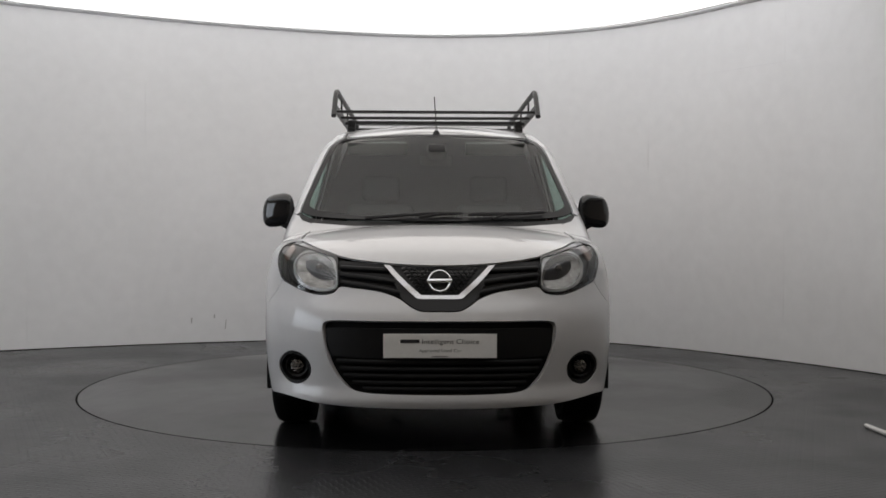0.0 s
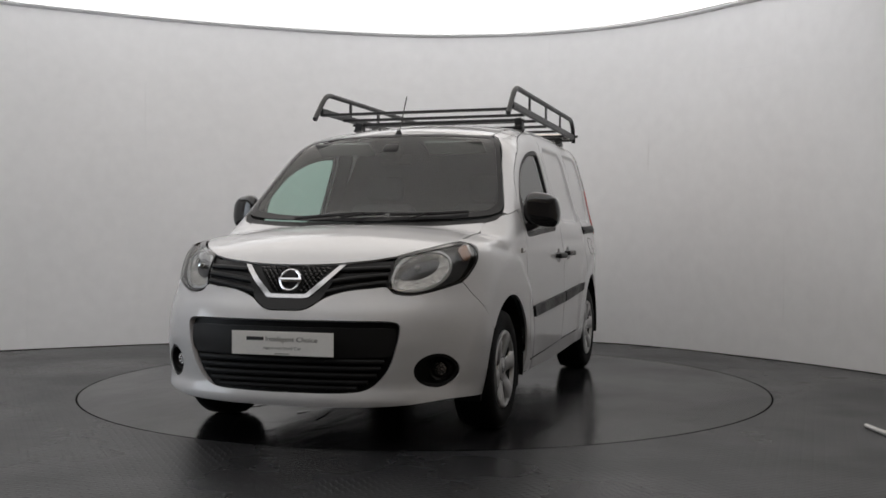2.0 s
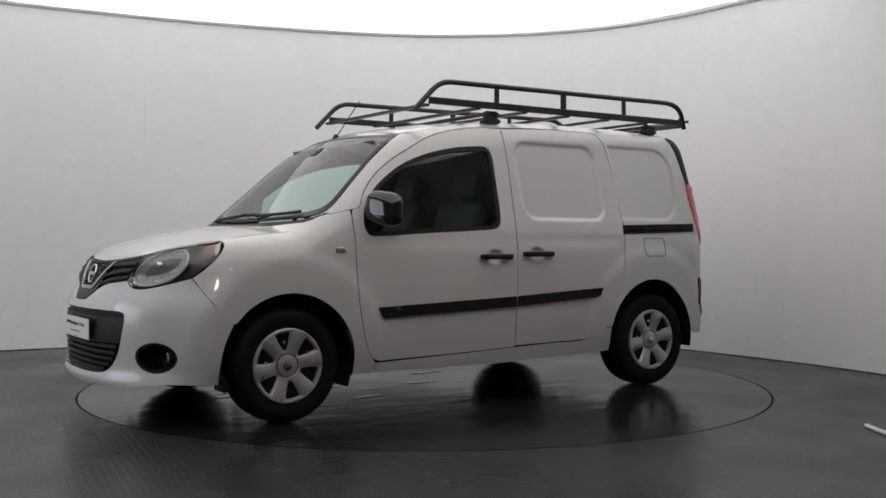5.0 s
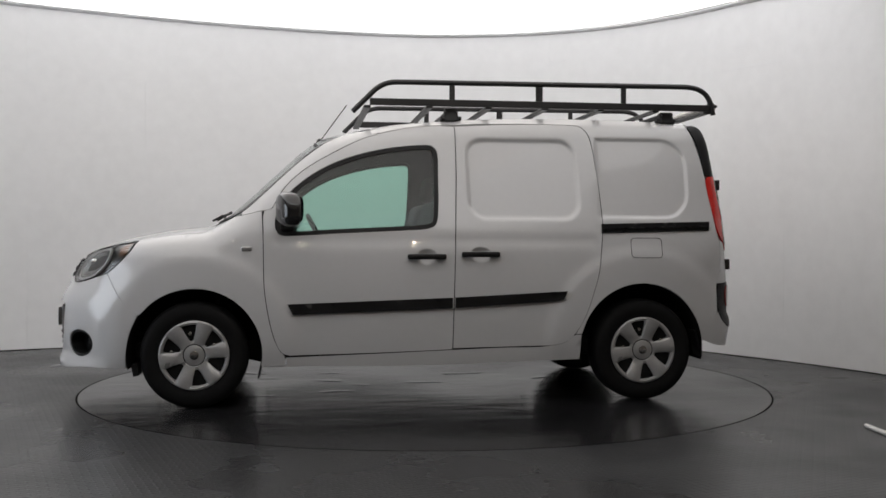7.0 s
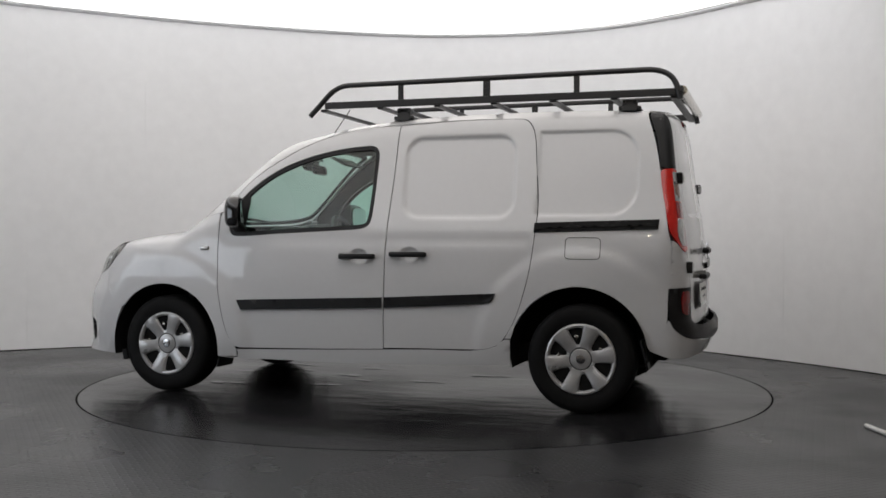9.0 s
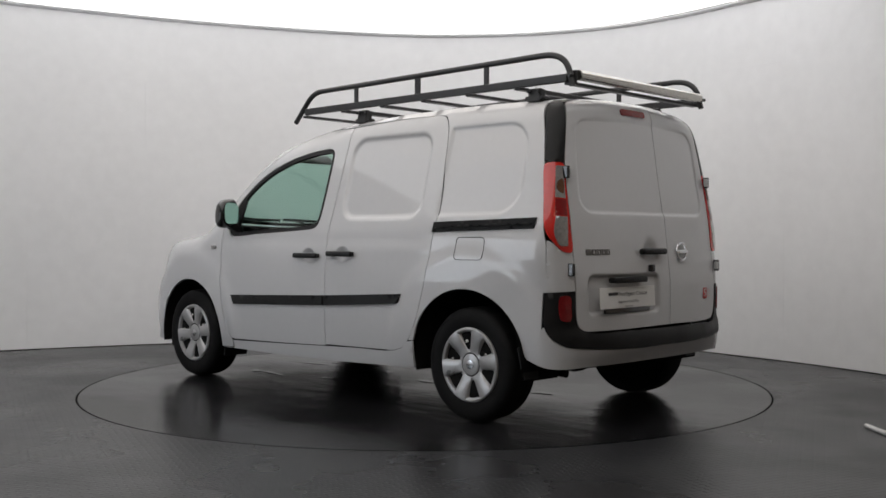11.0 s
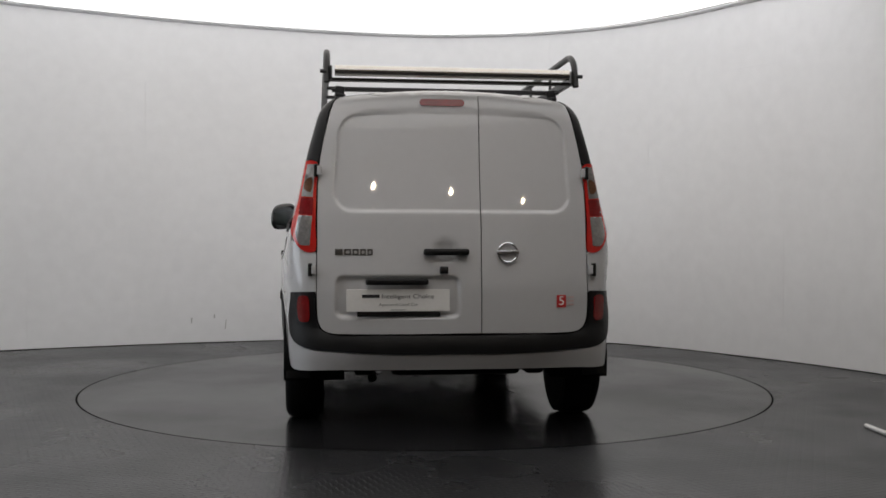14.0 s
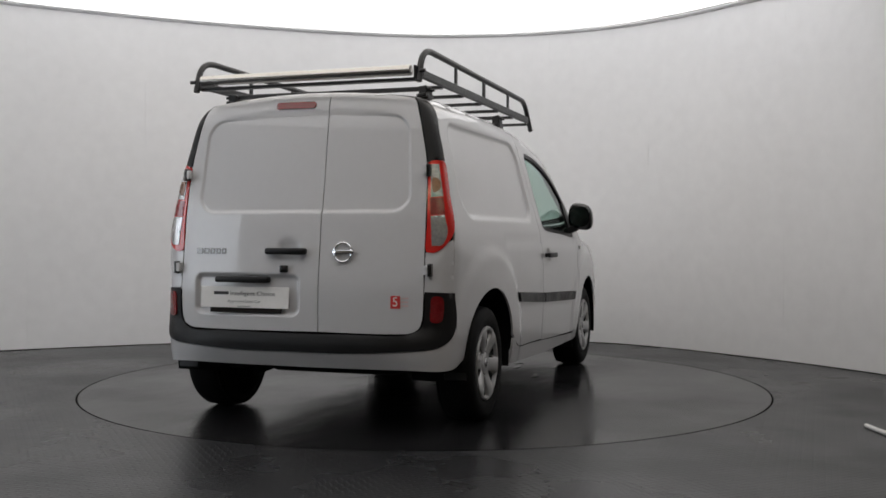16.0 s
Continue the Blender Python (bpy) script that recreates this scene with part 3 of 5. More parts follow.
quarter = [(0.962, 1.154, 1)] + [(x + 0.002, z + 0.002) for x, z, *c in door_top[:-1]] + [(-0.176, 1.694), (-0.55, 1.709)] + [(x - 0.003, z + 0.004) for x, z in slide_rear[:10]] + [(-0.925, 0.432), (-0.915, 0.418, 1), (-0.951, 0.418, 1)] + \
    arch_pts(ARCH_R, 14, 172) + [(-1.735, 0.372, 1), (-1.79, 0.43), (-1.825, 0.52), (-1.83, 0.715, 1), (-1.85, 0.722, 1), (-1.85, 0.955, 1), (-1.828, 1.05), (-1.806, 1.20), (-1.778, 1.386, 1), (-1.745, 1.55), (-1.695, 1.715, 1)] + \
    roof_edge + pillar_a + [(1.085, ztop(1.085, 0.776), 1), (1.075, 1.128, 1)]
skin("side_frame", on_side, quarter, PAINT, van, step=0.028, edge=0.02, extra=[[p for p in rounded(-1.655 + o, 1.125 + o, -0.9 - o, 1.615 - o, 0.16 - o) if p[0] < -1.2] + [(-1.085 - o, 1.125 + o, 1), (-1.085 - o, 1.615 - o, 1)] for o in (-0.020, -0.008, 0.0, 0.008, 0.020)])
frame_r = [(0.962, 1.154, 1)] + [(x + 0.002, z + 0.002) for x, z, *c in door_top[:-1]] + [(-0.202, 1.694, 1)] + [(x - 0.003, z) for x, z, *c in b_line[:-1]] + \
    [(-0.166, 0.338, 1), (-0.45, 0.343), (-0.77, 0.351), (-0.88, 0.39), (-0.948, 0.44, 1)] + arch_pts(ARCH_R, 14, 172) + quarter[quarter.index((-1.735, 0.372, 1)):]
skin("side_frame", on_plain_side, frame_r, PAINT, van, mirror=True, step=0.026, edge=0.02, extra=[rounded(-1.64 + o, 1.105 + o, -0.29 - o, 1.60 - o, 0.12 - o) for o in (-0.024, -0.010, 0.0, 0.010, 0.024)])
both("sill", on_side, [(0.945, 0.24, 1), (0.82, 0.245), (0.82, 0.293, 1), (0.30, 0.309), (-0.45, 0.336), (-0.72, 0.340), (-0.85, 0.366), (-0.90, 0.405), (-0.918, 0.412, 1), (-0.948, 0.412, 1), (-0.942, 0.262, 1), (0.0, 0.236)], PAINT, van, step=0.05, edge=0.03)

def joint(mapping, line, mirror=False, half=0.0075):
    """A dark strip set in the gap between two panels; it stands in for the gap's shade."""
    P = curve_loop([p[:2] for p in line], 0.03, closed=False)
    t = np.gradient(P, axis=0)
    t /= np.linalg.norm(t, axis=1)[:, None]
    nrm = np.stack([-t[:, 1], t[:, 0]], 1) * half
    out = [tuple(p) for p in P + nrm] + [tuple(p) for p in (P - nrm)[::-1]]
    for k in (0, len(P) - 1, len(P), 2 * len(P) - 1):
        out[k] = (*out[k], 1)
    return skin("gap_shade", mapping, out, DARK, van, step=0.05, edge=0.03, depth=0, push=-0.0035, mirror=mirror)


for m in (False, True):
    joint(on_side, front_door_line[:-1], m)
    joint(on_side, [(0.84, 0.302), (0.30, 0.3125), (-0.16, 0.330), (-0.45, 0.3395), (-0.72, 0.344)], m)
    joint(on_side, door_top[:-1], m)
    joint(on_side, fender_edge, m)
joint(on_side, slide_rear)

# roof, bonnet, screen, as (x, y)
def sym(pts):
    """Closes a half outline (y >= 0) with its mirror image."""
    return list(pts) + [(p[0], -p[1], *p[2:]) for p in reversed(pts) if abs(p[1]) > 1e-6]


skin("roof", on_top, sym([(0.622, 0), (0.60, 0.25), (0.552, 0.45), (0.502, 0.557, 1), (0.40, 0.561), (0.0, 0.562), (-1.0, 0.562), (-1.70, 0.562, 1), (-1.80, 0.40), (-1.825, 0.0)]), PAINT, van, step=0.045, edge=0.03)
ws_out = [(1.272, 0), (1.25, 0.25), (1.20, 0.52), (1.135, 0.71), (1.095, 0.758), (1.05, 0.766), (0.90, 0.724), (0.75, 0.680), (0.60, 0.633), (0.552, 0.610), (0.538, 0.575), (0.575, 0.42), (0.61, 0.24), (0.632, 0)]
ws_in = [(1.240, 0), (1.22, 0.25), (1.165, 0.51), (1.10, 0.685), (1.065, 0.722), (1.03, 0.728), (0.885, 0.690), (0.75, 0.649), (0.62, 0.606), (0.583, 0.583), (0.573, 0.55), (0.604, 0.41), (0.636, 0.23), (0.655, 0)]
skin("windscreen", on_top, sym(ws_out), BORDER, van, holes=[sym(ws_in)], step=0.04, edge=0.025, depth=0.006, label="black ceramic border of the windscreen")
ws = skin("windscreen_pane", on_top, sym([(p[0], p[1]) for p in ws_in]), WSGLASS, van, step=0.04, edge=0.025, depth=0, push=-0.002, label="greenish tinted windscreen glass")
ws.visible_shadow = False
skin("bonnet", on_top, sym([(2.085, 0), (2.072, 0.2), (2.03, 0.38), (1.985, 0.475, 1), (1.93, 0.535), (1.86, 0.598), (1.76, 0.655), (1.67, 0.694, 1), (1.5, 0.696), (1.3, 0.697), (1.20, 0.698, 1), (1.235, 0.60), (1.30, 0.40), (1.335, 0.2), (1.345, 0)]), PAINT, van, step=0.03, edge=0.02)
skin("scuttle", on_top, sym([(1.338, 0), (1.328, 0.2), (1.293, 0.40), (1.228, 0.60), (1.195, 0.70), (1.155, 0.748), (1.10, 0.782), (1.085, 0.772), (1.10, 0.762), (1.145, 0.71), (1.21, 0.52), (1.26, 0.25), (1.28, 0)]), PLASTIC, van, step=0.03, edge=0.02, push=-0.008)

# nose, as (angle, height)
def nose_side(x, z, *c):
    """A point of the wing's flank as angle and height."""
    y = on_side(np.array([[x, z]]))[0, 1]
    return (math.atan2(y, x - AX_F), z, *c)


hl = [nose(0.482, 0.880, 1), nose(0.472, 0.765), nose(0.50, 0.737), nose(0.57, 0.727), nose(0.65, 0.742), nose_side(1.852, 0.786), nose_side(1.805, 0.820), nose_side(1.720, 0.905),
      nose_side(1.672, 0.975), *[(math.atan2(y, x - AX_F), ztop(x, y) - 0.002) for x, y in ((1.70, 0.690), (1.76, 0.660), (1.86, 0.603), (1.93, 0.540), (1.975, 0.490))]]
bump_top = [nose(0, 0.652), nose(0.09, 0.655), nose(0.135, 0.675), nose(0.19, 0.712), nose(0.28, 0.742), nose(0.40, 0.757), nose(0.468, 0.762), nose(0.498, 0.734), nose(0.57, 0.723), nose(0.65, 0.738), nose_side(1.850, 0.781, 1)]
bump_out = bump_top + [nose_side(1.8085, 0.710), nose_side(1.7345, 0.601), nose_side(1.672, 0.544, 1), nose_x(1.715, 0.86, 0.44), nose_x(1.735, 0.85, 0.33), nose_x(1.74, 0.84, 0.235, 1), nose(0.75, 0.243), nose(0.55, 0.222), nose(0.3, 0.213), nose(0, 0.210)]
low_grille = [nose(0, 0.612), nose(0.30, 0.612), nose(0.50, 0.610), nose(0.538, 0.600), nose(0.548, 0.575), nose(0.535, 0.49), nose(0.505, 0.40), nose(0.45, 0.325), nose(0.38, 0.287), nose(0.25, 0.276), nose(0, 0.273)]
fog_c = nose(0.70, 0.377)
fog = [(fog_c[0] + 0.118 * math.cos(a) - 0.012, fog_c[1] + 0.079 * math.sin(a)) for a in np.linspace(0, 2 * math.pi, 21)[:-1]]
skin("front_bumper", on_nose, [(p[0], p[1], *p[2:]) for p in bump_out] + [(-p[0], p[1], *p[2:]) for p in bump_out[::-1] if abs(p[0]) > 1e-6], PAINT, van,
     holes=[low_grille + [(-a, b) for a, b in low_grille[::-1] if abs(a) > 1e-6], fog, [(-a, b) for a, b in fog]], step=0.024, edge=0.018, depth=0.03)


def on_nose_in(v, push=0.0):
    return on_nose(v, push - 0.028)


skin("lower_grille", on_nose_in, [(a * 1.03, 0.443 + (b - 0.443) * 1.05) for a, b in low_grille + [(-a, b) for a, b in low_grille[::-1] if abs(a) > 1e-6]], SLAT, van, step=0.04, depth=0)
grille = [nose(0, 0.868), nose(0.25, 0.874), nose(0.482, 0.883, 1), nose(0.472, 0.765), nose(0.40, 0.762), nose(0.28, 0.747), nose(0.19, 0.717), nose(0.135, 0.680), nose(0.09, 0.660), nose(0, 0.657)]
skin("upper_grille", on_nose, grille + [(-p[0], p[1], *p[2:]) for p in grille[::-1] if abs(p[0]) > 1e-6], PLASTIC, van, step=0.03, push=-0.018, depth=0.02)
lamps_f = both("headlight", on_nose, hl, LENS, van, step=0.03, edge=0.015, depth=0.0)
for lp in lamps_f:
    lp.visible_shadow = False
both("headlight_bowl", on_nose, hl, HOUSING, van, step=0.03, edge=0.015, depth=0.0, push=-0.05)

# tail, as (y, z) and (angle, height)
tail_l = [(-0.1335, 0.513, 1), (0.60, 0.513), (0.665, 0.535), (0.69, 0.60), (0.692, 0.90), (0.684, 1.34), (0.645, 1.56), (0.608, 1.69), (0.585, 1.712), (0.40, 1.742), (0.15, 1.755), (-0.1335, 1.757, 1)]
tail_r = [(-0.1385, 1.757, 1), (-0.3, 1.75), (-0.45, 1.736), (-0.585, 1.712), (-0.608, 1.69), (-0.645, 1.56), (-0.684, 1.34), (-0.692, 0.90), (-0.69, 0.60), (-0.665, 0.535), (-0.60, 0.513), (-0.1385, 0.513, 1)]


def on_tail_door(v, push=0.0):
    p = on_rear(v, push)
    q = rr_dist(p[:, 1] * (1 + 0.10 * np.maximum(p[:, 2] - 1.2, 0)), p[:, 2] + 0.10 * p[:, 1] ** 2 * (p[:, 2] > 1.4), -0.605, 1.13, 0.605, 1.648, 0.09)
    d = -0.008 * step01(-q / 0.011 + 0.5)
    q = rr_dist(p[:, 1], p[:, 2], -0.02, 0.597, 0.596, 0.796, 0.035)
    d -= 0.022 * step01(-q / 0.014 + 0.5)
    q = np.hypot((p[:, 1] - 0.045) / 0.075, (p[:, 2] - 0.925) / 0.06)
    d -= 0.018 * step01((1 - q) / 0.5)
    p[:, 0] -= d
    return p


rec_w = [[(y, z - (0.10 * y * y if z > 1.4 else 0)) for y, z in rounded(-0.605 + o, 1.13 + o, 0.605 - o, 1.648 - o, 0.09 - o)] for o in (-0.016, -0.006, 0.0, 0.006, 0.016)]
rec_w = [[(y / (1 + 0.10 * max(z - 1.2, 0)), z) for y, z in L] for L in rec_w]
rec_p = [rounded(-0.02 + o, 0.597 + o, 0.596 - o, 0.796 - o, 0.035 - o) for o in (-0.018, -0.008, 0.0, 0.008, 0.018)]
rear_l = skin("rear_door", on_tail_door, tail_l, PAINT, van, step=0.024, edge=0.018, extra=rec_w + rec_p)
rear_r = skin("rear_door", on_tail_door, tail_r, PAINT, van, step=0.024, edge=0.018, extra=rec_w)
def tail_y(y, z, *c):
    """A point of the tail, by y and height, as angle and height."""
    x = on_rear(np.array([[y, z]]))[0, 0]
    return (math.atan2(y, AX_R - x), z, *c)


lamp = [tail_y(0.698, 0.928), tail_y(0.697, 1.05), tail_y(0.695, 1.15), tail_y(0.692, 1.26), tail_y(0.688, 1.375), tail_x(-1.80, 0.745, 1.385), tail_x(-1.783, 0.76, 1.37), tail_x(-1.811, 0.80, 1.2), tail_x(-1.835, 0.82, 1.045), tail_x(-1.865, 0.80, 0.985), tail_x(-1.90, 0.74, 0.925)]
both("rear_light", on_tail, lamp, RED, van, step=0.025, edge=0.015, push=0.006)
both("rear_pillar_trim", on_tail, [tail_y(0.687, 1.382, 1), tail_y(0.650, 1.56), tail_y(0.613, 1.69), tail_x(-1.765, 0.595, 1.725, 1), tail_x(-1.71, 0.64, 1.70), tail_x(-1.752, 0.70, 1.54), tail_x(-1.785, 0.76, 1.392, 1)], PLASTIC, van, step=0.025, edge=0.015, push=0.002)
both("rear_corner", on_tail, [tail_y(0.698, 0.716, 1), tail_y(0.698, 0.92, 1), tail_x(-1.87, 0.79, 0.97), tail_x(-1.853, 0.825, 0.985, 1), tail_x(-1.853, 0.83, 0.708, 1)], PAINT, van, step=0.025, edge=0.015)
tail_bump = [tail_x(-1.98, 0, 0.505), tail_y(0.40, 0.507), tail_y(0.60, 0.508), tail_y(0.676, 0.54), tail_y(0.697, 0.62), tail_y(0.698, 0.725, 1), tail_x(-1.835, 0.82, 0.717, 1), tail_x(-1.838, 0.82, 0.57), tail_x(-1.86, 0.80, 0.495), tail_x(-1.91, 0.745, 0.447), tail_x(-1.96, 0.60, 0.428), tail_x(-1.98, 0.3, 0.413), tail_x(-1.98, 0, 0.413)]
mirr = lambda L: [(p[0], p[1], *p[2:]) for p in L] + [(-p[0], p[1], *p[2:]) for p in L[::-1] if abs(p[0]) > 1e-6]


def on_tail_bumper(v, push=0.0):
    """The bumper stands out towards its middle height."""
    d = 0.055 * step01((0.545 - v[:, 1]) / 0.06) - 0.045 * step01((0.425 - v[:, 1]) / 0.11)
    return on_tail(v, push) + (d * step01((1.05 - np.abs(v[:, 0])) / 0.5))[:, None] * np.array([-1.0, 0, 0])


skin("rear_bumper_trim", on_tail_bumper, mirr(tail_bump), PLASTIC, van, step=0.03, edge=0.018, push=0.006)
low_bump = [tail_x(-1.98, 0, 0.409), tail_x(-1.98, 0.3, 0.409), tail_x(-1.96, 0.60, 0.421), tail_x(-1.91, 0.745, 0.443), tail_x(-1.86, 0.80, 0.491), tail_x(-1.838, 0.82, 0.54), tail_x(-1.80, 0.835, 0.445), tail_x(-1.745, 0.85, 0.37, 1), tail_x(-1.85, 0.80, 0.33), tail_x(-1.95, 0.6, 0.332), tail_x(-1.98, 0.3, 0.332), tail_x(-1.98, 0, 0.332)]
skin("rear_bumper", on_tail_bumper, mirr(low_bump), PAINT, van, step=0.03, edge=0.018, depth=0.03)

# wheels
def wheel(cx, cy):
    s = 1 if cy > 0 else -1
    hub = new("wheel")
    hub.parent = van
    hub.location = (cx, cy, 0.311)
    prof = [(0.195, -0.085), (0.225, -0.098), (0.27, -0.102), (0.297, -0.090), (0.308, -0.07), (0.311, -0.03), (0.311, 0.03), (0.308, 0.07), (0.297, 0.090), (0.27, 0.102), (0.225, 0.098), (0.195, 0.085)]
    seg = 64
    V = [(r * math.cos(2 * math.pi * k / seg), s * w, r * math.sin(2 * math.pi * k / seg)) for r, w in prof for k in range(seg)]
    F = [(i * seg + k, i * seg + (k + 1) % seg, (i + 1) * seg + (k + 1) % seg, (i + 1) * seg + k) for i in range(len(prof) - 1) for k in range(seg)]
    mesh_ob("tyre", V, F, RUBBER, hub)
    bm = cyl(0.2, 0.06, (0, s * 0.05, 0), "y", 40)
    part("rim", bm, DARK, hub, "black steel rim behind the wheel cover")
    trim = bmesh.new()
    n = 6
    # cover: rim ring, six flared spokes, hub disc, as one dished pressing
    def ring(r0, y0, r1, y1, seg=56):
        a = [trim.verts.new((r0 * math.cos(2 * math.pi * k / seg), s * y0, r0 * math.sin(2 * math.pi * k / seg))) for k in range(seg)]
        b = [trim.verts.new((r1 * math.cos(2 * math.pi * k / seg), s * y1, r1 * math.sin(2 * math.pi * k / seg))) for k in range(seg)]
        for k in range(seg):
            trim.faces.new((a[k], a[(k + 1) % seg], b[(k + 1) % seg], b[k]))
    for r0, y0, r1, y1 in ((0.204, 0.082, 0.201, 0.097), (0.201, 0.097, 0.192, 0.101), (0.192, 0.101, 0.181, 0.097), (0.181, 0.097, 0.178, 0.080), (0.085, 0.080, 0.068, 0.084), (0.068, 0.084, 0.062, 0.080)):
        ring(r0, y0, r1, y1)
    for k in range(n):
        a = 2 * math.pi * k / n + radians(50)
        rows = []
        for r, half, y in ((0.066, 0.0330, 0.084), (0.080, 0.0370, 0.085), (0.10, 0.0375, 0.089), (0.13, 0.0395, 0.096), (0.16, 0.0440, 0.101), (0.185, 0.0510, 0.101), (0.194, 0.0560, 0.100)):
            row = []
            for q, dy in ((-1.10, -0.026), (-0.93, -0.004), (-0.80, 0.0), (0.0, 0.002), (0.80, 0.0), (0.93, -0.004), (1.10, -0.026)):
                w = q * half
                row.append(trim.verts.new((r * math.cos(a) - w * math.sin(a), s * (y + dy), r * math.sin(a) + w * math.cos(a))))
            rows.append(row)
        for p, q in zip(rows, rows[1:]):
            for j in range(6):
                trim.faces.new((p[j], p[j + 1], q[j + 1], q[j]))
    part("wheel_cover", trim, SILVER, hub, "silver six-spoke wheel cover", smooth=True)
    part("hub_ring", cyl(0.066, 0.02, (0, s * 0.0725, 0), "y", 40, 0.003), DARK, hub)
    part("hub_cap", cyl(0.061, 0.024, (0, s * 0.075, 0), "y", 40, 0.008), SILVER, hub, "silver centre cap", smooth=True)
    part("cap_emblem", cyl(0.026, 0.004, (0, s * 0.088, 0), "y", 28, 0.0015), SATIN, hub, smooth=True)
    for k in range(5):
        g = radians(72 * k + 8)
        part("wheel_bolt", cyl(0.011, 0.012, (0.128 * math.cos(g), s * 0.084, 0.128 * math.sin(g)), "y", 8, 0.002), STEEL, hub)
    bm = cyl(0.30, 0.02, (0, -s * 0.09, 0), "y", 40)
    part("backing", bm, DARK, hub)
    return hub


for cx in (1.3485, -1.3485):
    for cy in (0.757, -0.757):
        wheel(cx, cy)

# under the body: floor pan, wheel wells
bm = box(3.2, 1.40, 0.10, (0.10, 0, 0.32), bevel=0.02)
part("floor_pan", bm, DARK, van)
for cx, cz, r in (ARCH_F, ARCH_R):
    for s in (1, -1):
        V, F = [], []
        A = np.linspace(radians(-12), radians(192), 28)
        for a in A:
            for y in (0.55, 0.865):
                V.append((cx + (r - 0.004) * math.cos(a), s * y, cz + (r - 0.004) * math.sin(a)))
        F = [(2 * k, 2 * k + 1, 2 * k + 3, 2 * k + 2) for k in range(len(A) - 1)]
        c = len(V)
        V.append((cx, s * 0.55, cz))
        F += [(2 * k, 2 * k + 2, c) for k in range(len(A) - 1)]
        mesh_ob("wheel_arch_liner", V, F, DARK, van)


# ---------------------------------------------------------------- the van's fittings
def side_y(x, z):
    return float(on_side(np.array([[x, z]]))[0, 1])


def lean(x, z):
    """Degrees by which the side leans in at that height."""
    return math.degrees(math.atan2(side_y(x, z - 0.04) - side_y(x, z + 0.04), 0.08))


def writing(name, text, size, m, material, parent, width=None):
    """Flat raised letters, laid by the matrix m (x along the text, z out of it)."""
    cu = bpy.data.curves.new(name, "FONT")
    cu.body, cu.size, cu.extrude, cu.align_x, cu.align_y = text, size, 0.0004, "CENTER", "CENTER"
    tmp = bpy.data.objects.new(name, cu)
    scene.collection.objects.link(tmp)
    bpy.context.view_layer.update()
    me = bpy.data.meshes.new_from_object(tmp)
    bpy.data.objects.remove(tmp)
    xs = [v.co.x for v in me.vertices]
    k = width / (max(xs) - min(xs)) if width else 1
    me.transform(m @ Matrix.Diagonal((k, 1, 1, 1)))
    me.materials.clear()
    me.materials.append(material)
    ob = new(name, me)
    ob.parent = parent
    return ob


# door windows, black frames, trims
for m in (False, True):
    door = door_r if m else door_l
    skin("window_frame", on_side, shrink(window, 0.003), PLASTIC, door, holes=[shrink(window, 0.026)], step=0.03, edge=0.02, depth=0.02, push=-0.004, mirror=m)
    g = skin("window_pane", on_side, shrink(window, 0.020), GLASS, door, step=0.06, edge=0.03, depth=0, push=-0.014, mirror=m, label="green tinted door glass")
    g.visible_shadow = False
    skin("mirror_base", on_side, [(0.872, 1.03), (0.872, 1.09), (0.850, 1.178), (0.79, 1.255), (0.765, 1.25), (0.775, 1.10), (0.785, 1.015), (0.84, 1.012)], PLASTIC, door, step=0.03, edge=0.02, push=-0.003, mirror=m)
    skin("door_trim", on_side, [(1.03, 1.09, 1)] + [(x, z - 0.03) for x, z in pillar_a[::-1]] + [(0.45, 1.64), (0.0, 1.70), (-0.28, 1.70, 1), (-0.28, 0.40, 1), (0.85, 0.40, 1)], TRIM, door,
         holes=[shrink(window, 0.005)], step=0.05, edge=0.03, depth=0.01, push=-0.035, mirror=m, label="dark grey inner door trim")
    s = -1 if m else 1
    # side mouldings with a bevelled face, one piece a door
    for piece in (([(0.812, 0.606, 1), (0.782, 0.545, 1), (-0.158, 0.578, 1), (-0.158, 0.640, 1)]), ([(-0.176, 0.579, 1), (-0.176, 0.641, 1), (-0.858, 0.676, 1), (-0.835, 0.628, 1), (-0.80, 0.618)])):
        skin("side_moulding", on_side, piece, PLASTIC, van, step=0.03, edge=0.03, depth=0.02, push=0.016, mirror=m, label="black ribbed rubbing strip")
    # handles
    for hx, hz in ((-0.003, 0.884), (-0.327, 0.898))[:1 if m else 2]:
        y = side_y(hx - 0.12, hz)
        bm = box(0.232, 0.022, 0.032, (hx, s * (y + 0.026), hz), (0, -1.0 * 0, 0), 0.010, 3)
        for q in (-1, 1):
            box(0.045, 0.03, 0.026, (hx + q * 0.09, s * (y + 0.012), hz), bevel=0.006, bm=bm)
        part("door_handle", bm, PLASTIC, van, "black pull handle in a scooped recess", smooth=True)
    # side repeater
    y = side_y(1.045, 0.928)
    part("side_repeater", box(0.060, 0.014, 0.028, (1.047, s * (y + 0.002), 0.928), bevel=0.006, seg=3), CLEARWHITE, van, "clear side indicator", smooth=True)
    # mud flaps and deflectors
    part("mud_flap", box(0.012, 0.19, 0.235, (0.958, s * 0.745, 0.285), (0, -12, 0), 0.004), PLASTIC, van)
    part("mud_flap", box(0.012, 0.12, 0.17, (-1.705, s * 0.79, 0.345), (0, 14, 0), 0.004), PLASTIC, van)
    part("air_deflector", box(0.035, 0.13, 0.07, (1.685, s * 0.75, 0.225), (0, 10, 0), 0.004), PLASTIC, van)

